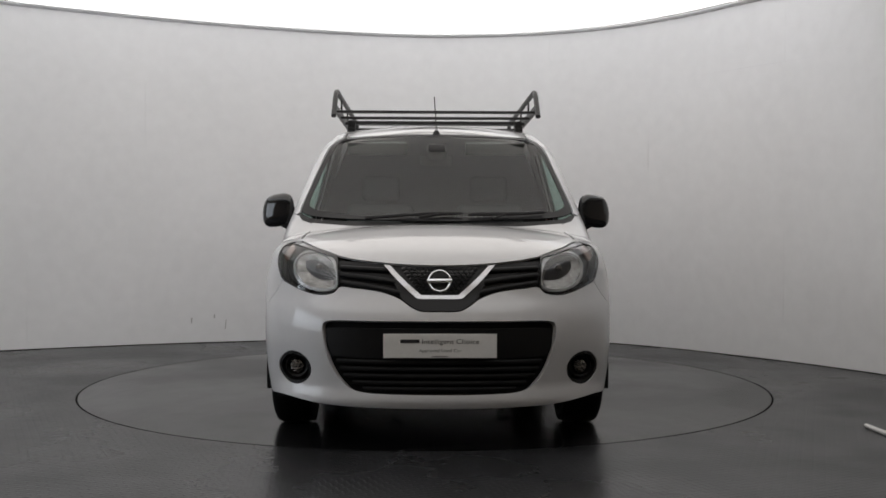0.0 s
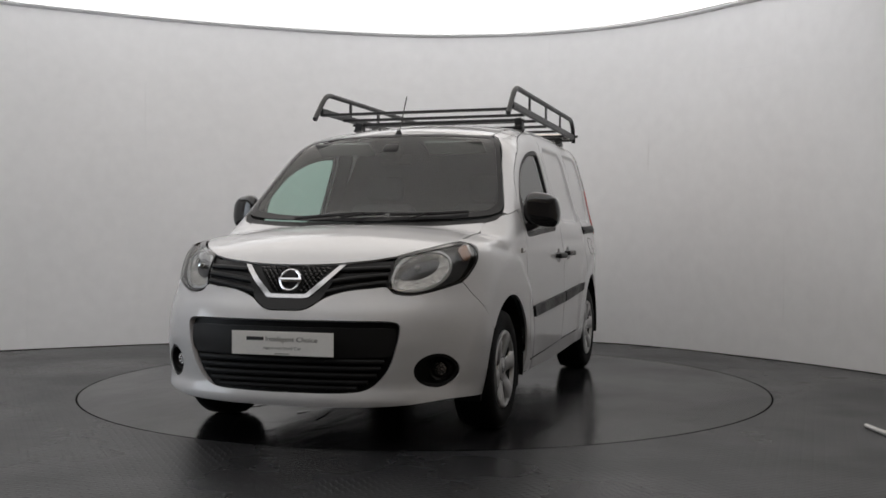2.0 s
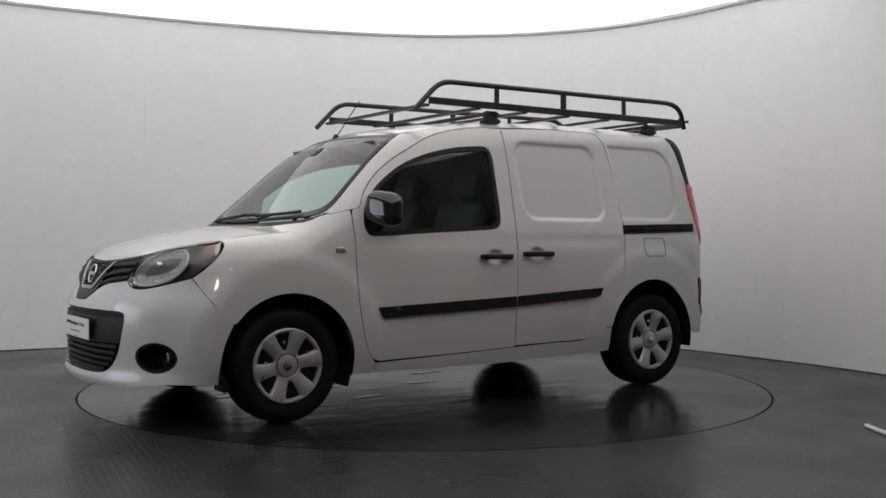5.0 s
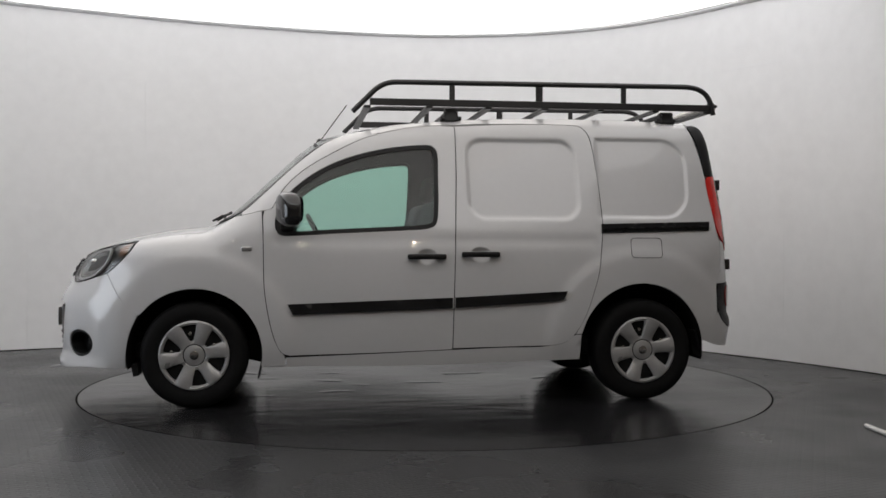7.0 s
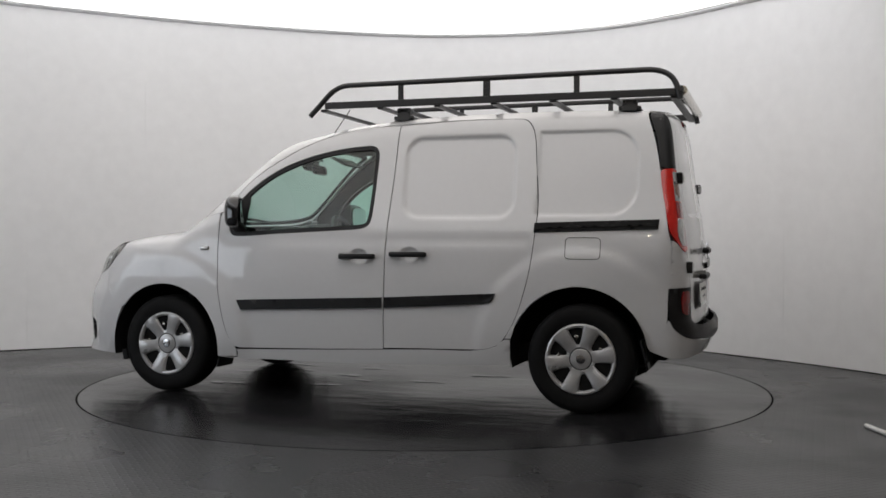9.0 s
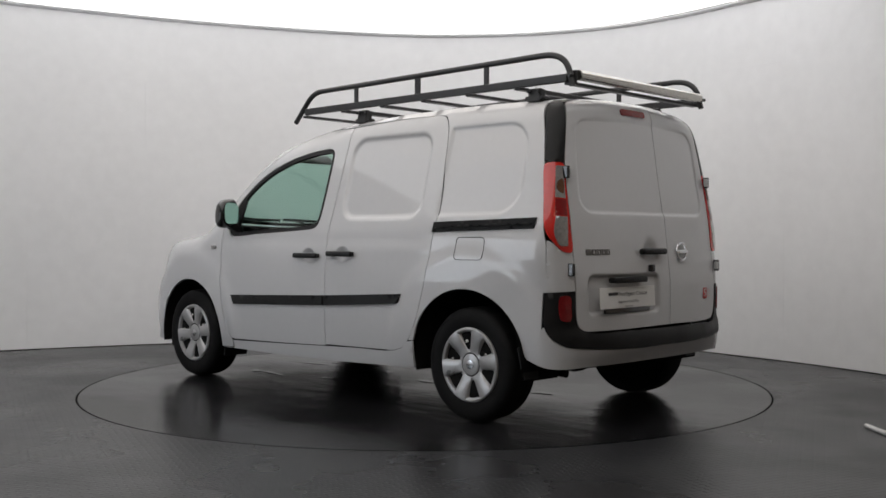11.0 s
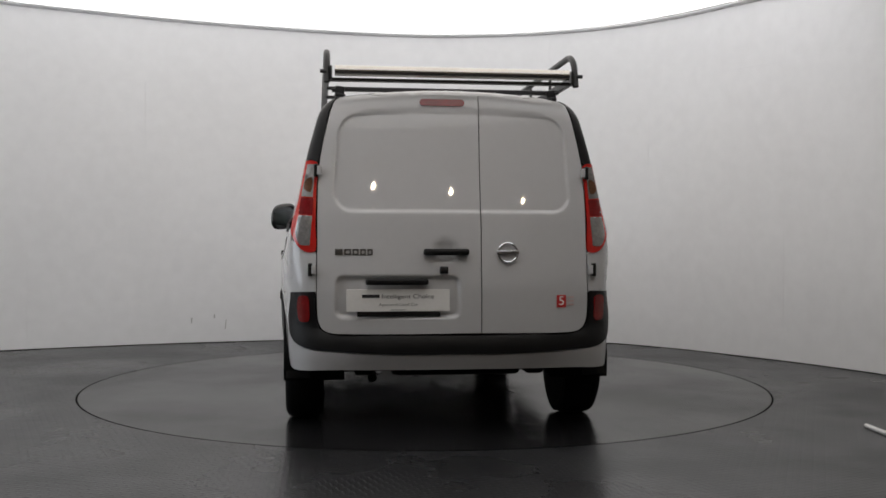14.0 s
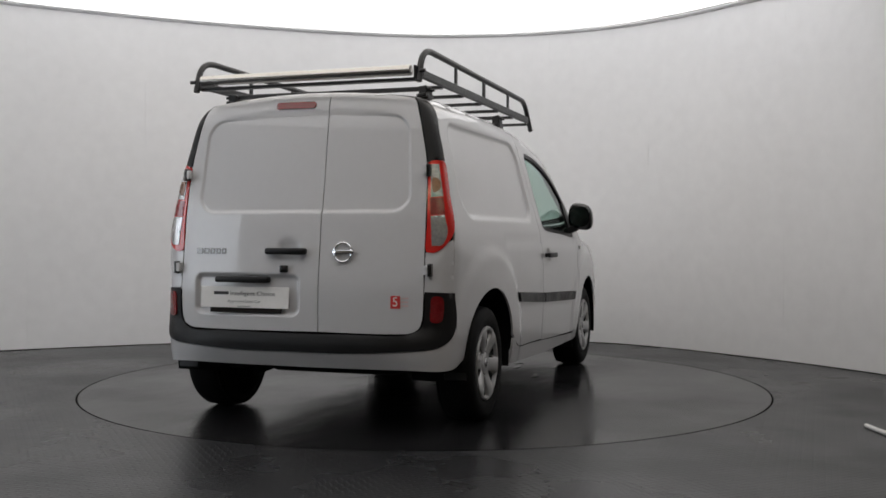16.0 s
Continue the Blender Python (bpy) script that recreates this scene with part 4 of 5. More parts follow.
# sliding rail and fuel flap
skin("slide_rail", on_side, [(-1.082, 1.084, 1), (-1.080, 1.029, 1), (-1.776, 1.047, 1), (-1.784, 1.102, 1)], SLAT, van, step=0.02, edge=0.02, depth=0.014, push=0.009, label="black rail of the sliding door")
skin("slide_rail_lip", on_side, [(-1.10, 1.062, 1), (-1.10, 1.050, 1), (-1.76, 1.067, 1), (-1.76, 1.079, 1)], SLAT, van, step=0.02, edge=0.02, depth=0.006, push=0.015)
flap = rounded(-1.463, 0.876, -1.262, 1.000, 0.025)
skin("fuel_flap", on_side, flap, DARK, van, holes=[shrink(flap, 0.0035)], step=0.02, edge=0.012, depth=0.002, push=0.0015, label="joint of the white fuel flap")


# door mirrors
def door_mirror(s):
    bm = bmesh.new()
    bmesh.ops.create_uvsphere(bm, u_segments=32, v_segments=20, radius=1)
    for v in bm.verts:
        c = v.co
        q = [math.copysign(abs(a) ** 0.62, a) for a in c]
        x, y, z = q[0] * 0.066, q[1] * 0.098, q[2] * 0.098
        if x < 0:
            x *= 0.75
        y *= 1 - 0.12 * (q[2] > 0) * q[2]
        v.co = (0.800 + x - 0.034 * q[1], s * (0.937 + y), 1.158 + z - 0.012 * q[1])
    ob = part("door_mirror", bm, GLOSS, van, "glossy black door mirror housing", smooth=True, angle=80)
    bm = box(0.075, 0.11, 0.05, (0.815, s * 0.865, 1.062), (s * 25, 0, 0), 0.015, 3)
    part("mirror_arm", bm, PLASTIC, ob, smooth=True)
    pane = bmesh.new()
    L = curve_loop(rounded(-0.072, -0.070, 0.072, 0.070, 0.04), 0.02)
    vs = [pane.verts.new((0.7475 - 0.36 * p[0], s * (0.937 + p[0]), 1.158 + p[1])) for p in L]
    pane.faces.new(vs)
    part("mirror_glass", pane, CHROME, ob, "silvered mirror glass")
    return ob


door_mirror(1)
door_mirror(-1)

# ---- nose: grille slats, badge, lamps, plate
def nose_tube(name, pts, r, material, parent, push=0.0, flat=1.0, label="", seg=8, n=14):
    """A bar that follows the nose through (y, z) points."""
    P = curve_loop([(*p, 1) if len(p) == 2 and i in (0, len(pts) - 1) else p for i, p in enumerate(pts)], 0.03, closed=False)
    q = on_nose(np.array([nose(*p) for p in P]), push)
    return part(name, tube([tuple(v) for v in q], r, seg, flat=flat), material, parent, label, smooth=True, angle=60)


grille_ob = bpy.data.objects["upper_grille"]
for s in (1, -1):
    nose_tube("slat", [(s * 0.472, 0.851), (s * 0.36, 0.846), (s * 0.235, 0.840)], 0.013, PLASTIC, grille_ob, -0.010)
    nose_tube("slat", [(s * 0.468, 0.818), (s * 0.33, 0.803), (s * 0.205, 0.786)], 0.014, PLASTIC, grille_ob, -0.009)
    nose_tube("slat", [(s * 0.464, 0.783), (s * 0.33, 0.765), (s * 0.185, 0.738)], 0.014, PLASTIC, grille_ob, -0.009)


V_HALF = [(0.0, 0.729), (0.087, 0.730, 1), (0.228, 0.864, 1), (0.260, 0.868, 1), (0.243, 0.849, 1), (0.113, 0.721), (0.094, 0.713), (0.0, 0.712)]
chev = [nose(*p) for p in V_HALF]
skin("chrome_chevron", on_nose, chev + [(-p[0], p[1], *p[2:]) for p in chev[::-1] if abs(p[0]) > 1e-6], SATIN, grille_ob, step=0.012, edge=0.01, push=0.008, depth=0.02, label="chrome V-shaped grille trim")
B_HALF = [(0.0, 0.708), (0.096, 0.709), (0.120, 0.718), (0.20, 0.797, 1), (0.212, 0.785, 1), (0.172, 0.712), (0.128, 0.679), (0.09, 0.661), (0.0, 0.658)]
chev = [nose(*p) for p in B_HALF]
skin("gloss_chin", on_nose, chev + [(-p[0], p[1], *p[2:]) for p in chev[::-1] if abs(p[0]) > 1e-6], BORDER, grille_ob, step=0.02, edge=0.012, push=0.003, depth=0.015, label="gloss black trim under the chevron")
# honeycomb in the middle field
hexes = bmesh.new()
for r in range(9):
    for c in range(-9, 10):
        y, z = (c + 0.5 * (r % 2)) * 0.026, 0.742 + r * 0.0150
        if abs(y) < 0.075 + (z - 0.722) * 0.98 - 0.008 and z < 0.862 and math.hypot(y, z - 0.793) > 0.062:
            a = nose(y, z)
            p = on_nose(np.array([a]), -0.012)[0]
            ring = []
            for rad, dx in ((0.0125, 0.0), (0.0095, 0.004), (0.0085, -0.004)):
                ring.append([hexes.verts.new((p[0] + dx, p[1] + rad * 1.15 * math.cos(radians(60 * k)), p[2] + rad * 0.8 * math.sin(radians(60 * k)))) for k in range(6)])
            for u, w in zip(ring, ring[1:]):
                for k in range(6):
                    hexes.faces.new((u[k], u[(k + 1) % 6], w[(k + 1) % 6], w[k]))
tagged(part("honeycomb", hexes, GLOSS, grille_ob, "black honeycomb mesh"), kind="stuff")


def badge(name, centre, r, face, parent):
    """A plain maker's badge: a metal ring with a bar across it."""
    bm = bmesh.new()
    seg, tubeseg = 40, 8
    R = []
    for k in range(seg):
        a = 2 * math.pi * k / seg
        R.append([bm.verts.new((0.006 * math.sin(b), (r + r * 0.13 * math.cos(b)) * math.cos(a), (r + r * 0.13 * math.cos(b)) * math.sin(a))) for b in [2 * math.pi * j / tubeseg for j in range(tubeseg)]])
    for k in range(seg):
        for j in range(tubeseg):
            bm.faces.new((R[k][j], R[(k + 1) % seg][j], R[(k + 1) % seg][(j + 1) % tubeseg], R[k][(j + 1) % tubeseg]))
    box(0.014, r * 2.35, r * 0.42, bevel=0.003, bm=bm)
    bmesh.ops.transform(bm, matrix=pose(*centre, 0, face, 0), verts=bm.verts)
    return part(name, bm, CHROME, parent, "chrome ring badge with a bar", smooth=True)


badge("badge", (2.140, 0.0, 0.793), 0.050, -18, van)
badge("badge", (-1.972, -0.271, 0.921), 0.049, 5, rear_r)

low = bpy.data.objects["lower_grille"]
for z, half in ((0.425, 0.485), (0.392, 0.47), (0.360, 0.45), (0.328, 0.41), (0.300, 0.36)):
    nose_tube("slat", [(-half, z), (-half * 0.5, z), (0, z), (half * 0.5, z), (half, z)], 0.010, SLAT, low, -0.018, flat=1.6)
band_l = [nose(0, 0.578), nose(0.30, 0.577), nose(0.53, 0.573), nose(0.535, 0.55), nose(0.525, 0.47), nose(0.50, 0.445), nose(0, 0.440)]
skin("plate_panel", on_nose, band_l + [(-a, b) for a, b, *c in band_l[::-1] if abs(a) > 1e-6], PLASTIC, low, step=0.04, edge=0.025, push=-0.012, depth=0.02, label="smooth black panel behind the plate")


def number_board(name, m, parent):
    """A white dealer's plate with its two lines; the maker's name is a plain bar."""
    bm = box(0.520, 0.111, 0.004, bevel=0.0015)
    L = part(name, bm, PLATE, parent, "white dealer plate with dark lettering")
    L.matrix_local = m
    part("brand_bar", box(0.088, 0.0165, 0.001, (-0.138, 0.021, 0.0025)), INK, L)
    writing("lettering", "Intelligent Choice", 0.031, pose(0.048, 0.019, 0.0026), INK, L, width=0.262)
    writing("lettering", "Approved Used Car", 0.020, pose(0, -0.022, 0.0026), INKGREY, L, width=0.195)
    part("small_bar", box(0.075, 0.004, 0.001, (0, -0.048, 0.0025)), INKGREY, L)
    return L


FRONT = Matrix(((0, 0, 1, 0), (1, 0, 0, 0), (0, 1, 0, 0), (0, 0, 0, 1)))
REAR = Matrix(((0, 0, -1, 0), (-1, 0, 0, 0), (0, 1, 0, 0), (0, 0, 0, 1)))
number_board("front_plate", pose(2.232, 0.0015, 0.5005) @ FRONT, van)
number_board("rear_plate", pose(-1.985, 0.2885, 0.681, 0, 4, 0) @ REAR, van)
part("plate_holder", box(0.012, 0.42, 0.03, (-1.979, 0.285, 0.614), bevel=0.003), GLOSS, rear_l)

for s in (1, -1):
    # head lamp: faceted bowl, ring, indicator
    lampo = lamps_f[0 if s > 0 else 1]
    ringp = [nose(0.488, 0.79), nose(0.505, 0.753), nose(0.58, 0.740), nose(0.66, 0.757), nose(0.712, 0.80), nose(0.728, 0.855), nose(0.705, 0.908), nose(0.645, 0.935), nose(0.57, 0.928), nose(0.515, 0.892), nose(0.491, 0.840)]
    def dish(v, push=0.0):
        e = edge_dist(v, curve_loop(ringp, 0.02))
        return on_nose(v, (push - 0.022 - 0.035 * step01(e / 0.07))[:, None])

    skin("reflector", dish, shrink(ringp, 0.004), FACET, lampo, step=0.014, edge=0.012, depth=0, mirror=s < 0, label="faceted chrome reflector")
    ctr = on_nose(np.array([nose(0.60, 0.85)]), -0.035)[0]
    part("bulb_shield", cyl(0.017, 0.03, (ctr[0], s * ctr[1], ctr[2]), "x", 20, 0.004), CHROME, lampo, smooth=True)
    skin("lamp_ring", on_nose, ringp, SILVER, lampo, holes=[shrink(ringp, 0.012)], step=0.012, edge=0.012, push=-0.016, depth=0.012, mirror=s < 0, label="satin chrome ring round the lamp")
    tip = [nose_x(1.80, 0.765, 0.935), nose_x(1.755, 0.775, 0.955), nose_x(1.725, 0.775, 0.955), nose_x(1.745, 0.79, 0.905), nose_x(1.80, 0.785, 0.885)]
    skin("indicator", on_nose, tip, AMBER, lampo, step=0.02, edge=0.01, push=-0.020, depth=0.01, mirror=s < 0, label="amber indicator in the lamp tip")
    tip = [nose_x(1.725, 0.775, 0.958), nose_x(1.695, 0.775, 0.955), nose_x(1.715, 0.79, 0.91), nose_x(1.738, 0.79, 0.905)]
    skin("indicator_window", on_nose, tip, CLEARWHITE, lampo, step=0.02, edge=0.01, push=-0.018, depth=0.01, mirror=s < 0)
    rim_l = hl
    skin("lamp_border", on_nose, rim_l, GLOSS, lampo, holes=[shrink(rim_l, 0.007)], step=0.012, edge=0.012, push=0.001, depth=0.01, mirror=s < 0, label="gloss black edge of the lamp")
    # fog lamp
    q = on_nose(np.array([fog_c[:2]]), -0.035)[0] * np.array([1, s, 1])
    bowl = skin("fog_light_bezel", on_nose, [(fog_c[0] - 0.012 + (a - fog_c[0] + 0.012) * 1.05, fog_c[1] + (b - fog_c[1]) * 1.05) for a, b in fog], PLASTIC, van, step=0.03, edge=0.02, push=-0.085, depth=0, mirror=s < 0, label="black recess of the fog light")
    skin("fog_light_lip", on_nose, fog, PLASTIC, bowl, holes=[shrink(fog, 0.014)], step=0.012, edge=0.015, push=-0.006, depth=0.075, mirror=s < 0)
    bm = cyl(0.034, 0.05, (1.930, s * 0.685, 0.376), "x", 28, 0.006)
    part("fog_light", bm, FACET, bowl, "round clear fog lamp", smooth=True)
    bm = bmesh.new()
    seg = 28
    a = [[bm.verts.new((1.959 + dx, s * 0.685 + r * math.cos(2 * math.pi * k / seg), 0.376 + r * math.sin(2 * math.pi * k / seg))) for k in range(seg)] for r, dx in ((0.058, -0.03), (0.052, 0.0), (0.043, -0.006))]
    for u, w in zip(a, a[1:]):
        for k in range(seg):
            bm.faces.new((u[k], u[(k + 1) % seg], w[(k + 1) % seg], w[k]))
    part("fog_light_ring", bm, PLASTIC, bowl, smooth=True)

# ---- wipers and aerial
def on_screen(x, y, up):
    return (x, y, ztop(x, y) + up)


for blade, arm in ((((1.245, -0.40), (1.238, -0.12), (1.228, 0.14)), ((1.285, -0.10), (1.255, 0.0), (1.24, 0.02))), (((1.235, 0.17), (1.205, 0.42), (1.155, 0.60)), ((1.285, 0.30), (1.25, 0.34), (1.22, 0.38)))):
    P = [on_screen(*p, 0.020) for p in blade]
    bm = tube(bend(P, 0.1), 0.008, 6, flat=1.4)
    tube([on_screen(*p, 0.028) for p in arm] + [P[1]], 0.007, 6, bm=bm)
    part("wiper", bm, PLASTIC, van, "black windscreen wiper")
bm = cyl(0.026, 0.028, (0.612, 0.0, ztop(0.612, 0) + 0.008), "z", 20, 0.0, r2=0.010)
aer = part("aerial", bm, PLASTIC, van, "thin black roof aerial", smooth=True)
part("aerial_mast", tube([(0.606, 0, 1.645), (0.53, -0.004, 1.75), (0.432, -0.012, 1.885)], 0.0035, 6), PLASTIC, aer)

# ---- tail
bm = box(0.040, 0.232, 0.034, (-1.988, 0.046, 0.924), bevel=0.012, seg=3)
part("rear_handle", bm, PLASTIC, rear_l, "black pull handle", smooth=True)
part("lock", box(0.022, 0.044, 0.038, (-1.985, 0.058, 0.832), bevel=0.006, seg=3), GLOSS, rear_l, smooth=True)
part("plate_lamp_bar", box(0.045, 0.315, 0.032, (-1.992, 0.295, 0.775), bevel=0.010, seg=3), PLASTIC, rear_l, "black grip bar with plate lamps", smooth=True)
BADGE = mat("badge_metal", (0.17, 0.165, 0.16), 0.28, metal=1.0)
skin("model_badge_bar", on_rear, [(0.604, 0.938, 1), (0.604, 0.908, 1), (0.566, 0.908, 1), (0.566, 0.938, 1)], BADGE, rear_l, step=0.02, depth=0.003, push=0.004)
for y0, y1 in ((0.558, 0.524), (0.516, 0.486), (0.478, 0.450), (0.442, 0.416)):
    skin("model_badge_bar", on_rear, [(y0, 0.938, 1), (y0, 0.908, 1), (y1, 0.908, 1), (y1, 0.938, 1)], BADGE, rear_l, step=0.02, depth=0.003, push=0.004,
         holes=[rounded(y1 + 0.007, 0.915, y0 - 0.007, 0.931, 0.004)])
st = skin("sticker", on_rear, [(-0.528, 0.704, 1), (-0.528, 0.640, 1), (-0.578, 0.640, 1), (-0.578, 0.704, 1)], mat("sticker_red", (0.62, 0.05, 0.05), 0.4, grain=0.05), van, step=0.05, depth=0, push=0.003, label="red square sticker with a white figure")
p = on_rear(np.array([[-0.553, 0.672]]), 0.0045)[0]
writing("figure", "5", 0.066, pose(*p) @ REAR, PLATE, st)
for k in range(3):
    z = 0.692 - 0.019 * k
    skin("sticker_line", on_rear, [(-0.584, z + 0.004, 1), (-0.584, z - 0.004, 1), (-0.620, z - 0.004, 1), (-0.620, z + 0.004, 1)], mat("sticker_ink", (0.62, 0.45, 0.44), 0.5) if k == 0 else bpy.data.materials["sticker_ink"], st, step=0.05, depth=0, push=0.003)
skin("brake_light", on_rear, rounded(-0.062, 1.676, 0.170, 1.712, 0.016), DARKRED, rear_l, step=0.03, edge=0.012, depth=0.012, push=0.008, label="dark red high brake light")
for s in (1, -1):
    for z, dy, x in ((1.335, 0.688, -1.880), (0.834, 0.716, -1.938)):
        bm = box(0.035, 0.022, 0.066, (x, s * (dy + 0.012), z), bevel=0.005)
        hng = part("door_hinge", bm, GLOSS, van, "black and white rear door hinge")
        part("hinge_leaf", box(0.022, 0.022, 0.046, (x - 0.012, s * (dy - 0.006), z), bevel=0.004), PAINT, hng)
    lo = [o for o in van.children if o.name.startswith("rear_light")][0 if s > 0 else 1]

    def lens(name, pts, material, label):
        skin(name, on_tail, pts, material, lo, step=0.02, edge=0.012, depth=0.006, push=0.010, mirror=s < 0, label=label)

    lens("reverse_lens", [tail_x(-1.858, 0.697, 1.368, 1), tail_x(-1.830, 0.720, 1.368, 1), tail_x(-1.852, 0.755, 1.205, 1), tail_x(-1.880, 0.703, 1.20, 1)], CLEARWHITE, "clear upper lens")
    skin("indicator_lens", on_tail, [tail_x(-1.868, 0.712, 1.30), tail_x(-1.852, 0.735, 1.285), tail_x(-1.856, 0.740, 1.245), tail_x(-1.874, 0.712, 1.225)], AMBER, lo, step=0.02, edge=0.010, depth=0.004, push=0.013, mirror=s < 0, label="dull amber bulb cover")
    lens("lower_lens", [tail_x(-1.893, 0.704, 1.105, 1), tail_x(-1.866, 0.765, 1.108, 1), tail_x(-1.872, 0.785, 1.02), tail_x(-1.885, 0.755, 0.96), tail_x(-1.900, 0.707, 0.955, 1)], CLEARWHITE, "clear lower lens")
    lens("stop_lens", [tail_x(-1.885, 0.704, 1.195, 1), tail_x(-1.856, 0.757, 1.198, 1), tail_x(-1.863, 0.766, 1.112, 1), tail_x(-1.892, 0.704, 1.110, 1)], DARKRED, "deep red stop lens")
    skin("rear_reflector", on_tail_bumper, [tail_x(-1.935, 0.735, 0.698), tail_x(-1.905, 0.775, 0.697), tail_x(-1.90, 0.785, 0.64), tail_x(-1.91, 0.772, 0.578), tail_x(-1.94, 0.735, 0.576), tail_x(-1.94, 0.73, 0.64)], DARKRED, van, step=0.02, edge=0.012, depth=0.008, push=0.013, mirror=s < 0, label="red corner reflector")
    bm = box(0.20, 0.10, 0.08, (-1.70, s * 0.45, 0.32), bevel=0.02)
    part("underbody_bracket", bm, DARK, van)
part("exhaust", tube([(-1.0, 0.4, 0.27), (-1.4, 0.4, 0.27), (-1.66, 0.40, 0.25)], 0.024, 12), DARK, van)
part("axle_beam", tube([(-1.3485, -0.62, 0.29), (-1.3485, 0.62, 0.29)], 0.045, 12), DARK, van)
part("spare_carrier", box(0.6, 0.7, 0.12, (-1.38, -0.05, 0.32), bevel=0.03), DARK, van)
part("rear_beam", box(0.10, 1.20, 0.09, (-1.88, 0, 0.43), bevel=0.02), DARK, van)

# ---- cabin
bm = bmesh.new()
prof = [(1.20, 0.60), (1.21, 1.02), (1.10, 1.035), (0.86, 1.02), (0.80, 0.99), (0.77, 0.93), (0.80, 0.80), (0.86, 0.62)]
rows = [[bm.verts.new((x - 0.10 * abs(y) ** 3, y, z - 0.02 * y * y)) for x, z in prof] for y in np.linspace(-0.72, 0.72, 17)]
for a, c in zip(rows, rows[1:]):
    for k in range(len(prof)):
        bm.faces.new((a[k], a[(k + 1) % len(prof)], c[(k + 1) % len(prof)], c[k]))
dash = part("dashboard", bm, TRIM, van, "dark grey moulded dashboard", smooth=True)
part("instrument_hood", box(0.20, 0.36, 0.11, (0.86, -0.37, 1.035), (0, 8, 0), 0.045, 4), TRIM, dash, smooth=True)
part("centre_hood", box(0.20, 0.30, 0.08, (0.88, 0.02, 1.03), (0, 6, 0), 0.035, 4), TRIM, dash, smooth=True)
for y in (0.60, -0.62):
    part("air_vent", cyl(0.045, 0.03, (0.80, y, 0.985), "x", 24, 0.006), GLOSS, dash, smooth=True)
bm = bmesh.new()
seg, ts = 40, 8
R = [[bm.verts.new(((0.016 * math.sin(b)), (0.185 + 0.016 * math.cos(b)) * math.cos(a), (0.185 + 0.016 * math.cos(b)) * math.sin(a))) for b in [2 * math.pi * j / ts for j in range(ts)]] for a in [2 * math.pi * k / seg for k in range(seg)]]
for k in range(seg):
    for j in range(ts):
        bm.faces.new((R[k][j], R[(k + 1) % seg][j], R[(k + 1) % seg][(j + 1) % ts], R[k][(j + 1) % ts]))
box(0.04, 0.14, 0.11, (0.01, 0, -0.01), bevel=0.02, seg=3, bm=bm)
for a in (0, 180, 250, 290):
    tube([(0.01, 0, 0), (0, 0.18 * math.cos(radians(a)), 0.18 * math.sin(radians(a)))], 0.016, 6, bm=bm)
tube([(0.02, 0, 0), (0.28, 0, 0.0)], 0.03, 10, bm=bm)
bmesh.ops.transform(bm, matrix=pose(0.60, -0.37, 0.985, 0, 28, 0), verts=bm.verts)
part("steering_wheel", bm, PLASTIC, van, "black three-spoke steering wheel", smooth=True)


def seat(y):
    ob = part("front_seat", box(0.50, 0.48, 0.16, (0.22, y, 0.60), (0, -6, 0), 0.05, 4), CLOTH, van, "dark grey cloth front seat", smooth=True)
    part("backrest", box(0.14, 0.46, 0.62, (-0.06, y, 0.92), (0, -14, 0), 0.055, 4), CLOTH, ob, smooth=True)
    part("headrest", box(0.09, 0.26, 0.17, (-0.165, y, 1.335), (0, -10, 0), 0.035, 4), CLOTH, ob, smooth=True)
    for q in (-0.05, 0.05):
        part("headrest_post", cyl(0.006, 0.12, (-0.15, y + q, 1.225), "z", 8), PLASTIC, ob)
    part("seat_base", box(0.44, 0.42, 0.20, (0.2, y, 0.44), bevel=0.01), PLASTIC, ob)
    return ob


seat(0.37)
seat(-0.37)
skin("headliner", on_top, sym([(0.60, 0), (0.575, 0.25), (0.53, 0.45), (0.46, 0.53, 1), (0.0, 0.55), (-0.28, 0.55, 1), (-0.28, 0.0)]), LINING, van, step=0.08, edge=0.05, push=-0.03, depth=0, label="light grey roof lining")
L = [(y, z) for y, z in ((0, 1.74), (0.4, 1.72), (0.60, 1.66), (0.72, 1.35), (0.80, 1.05), (0.83, 0.7), (0.82, 0.36), (0, 0.36))]
bm = bmesh.new()
for x in (-0.285, -0.30):
    bm.faces.new([bm.verts.new((x, y, z)) for y, z in L] + [bm.verts.new((x, -y, z)) for y, z in L[-2:0:-1]])
part("bulkhead", bm, TRIM, van, "dark grey load bulkhead")
part("rear_view_mirror", box(0.03, 0.20, 0.065, (0.66, 0.0, 1.47), (0, 10, 0), 0.012, 3), PLASTIC, van, smooth=True)
part("mirror_mount", box(0.10, 0.12, 0.07, (0.73, 0.0, 1.515), (0, 40, 0), 0.025, 3), PLASTIC, van, "dark sensor housing behind the screen", smooth=True)
for y in (0.36, -0.36):
    part("sun_visor", box(0.015, 0.36, 0.13, (0.60, y, 1.545), (0, 62, 0), 0.006, 2), LINING, van, smooth=True)
part("cabin_floor", box(1.2, 1.5, 0.04, (0.30, 0, 0.37)), TRIM, van)
part("engine_block", box(0.62, 1.0, 0.45, (1.62, 0, 0.52), bevel=0.05), DARK, van)
part("fire_wall", box(0.03, 1.50, 0.62, (1.225, 0, 0.70)), DARK, van)

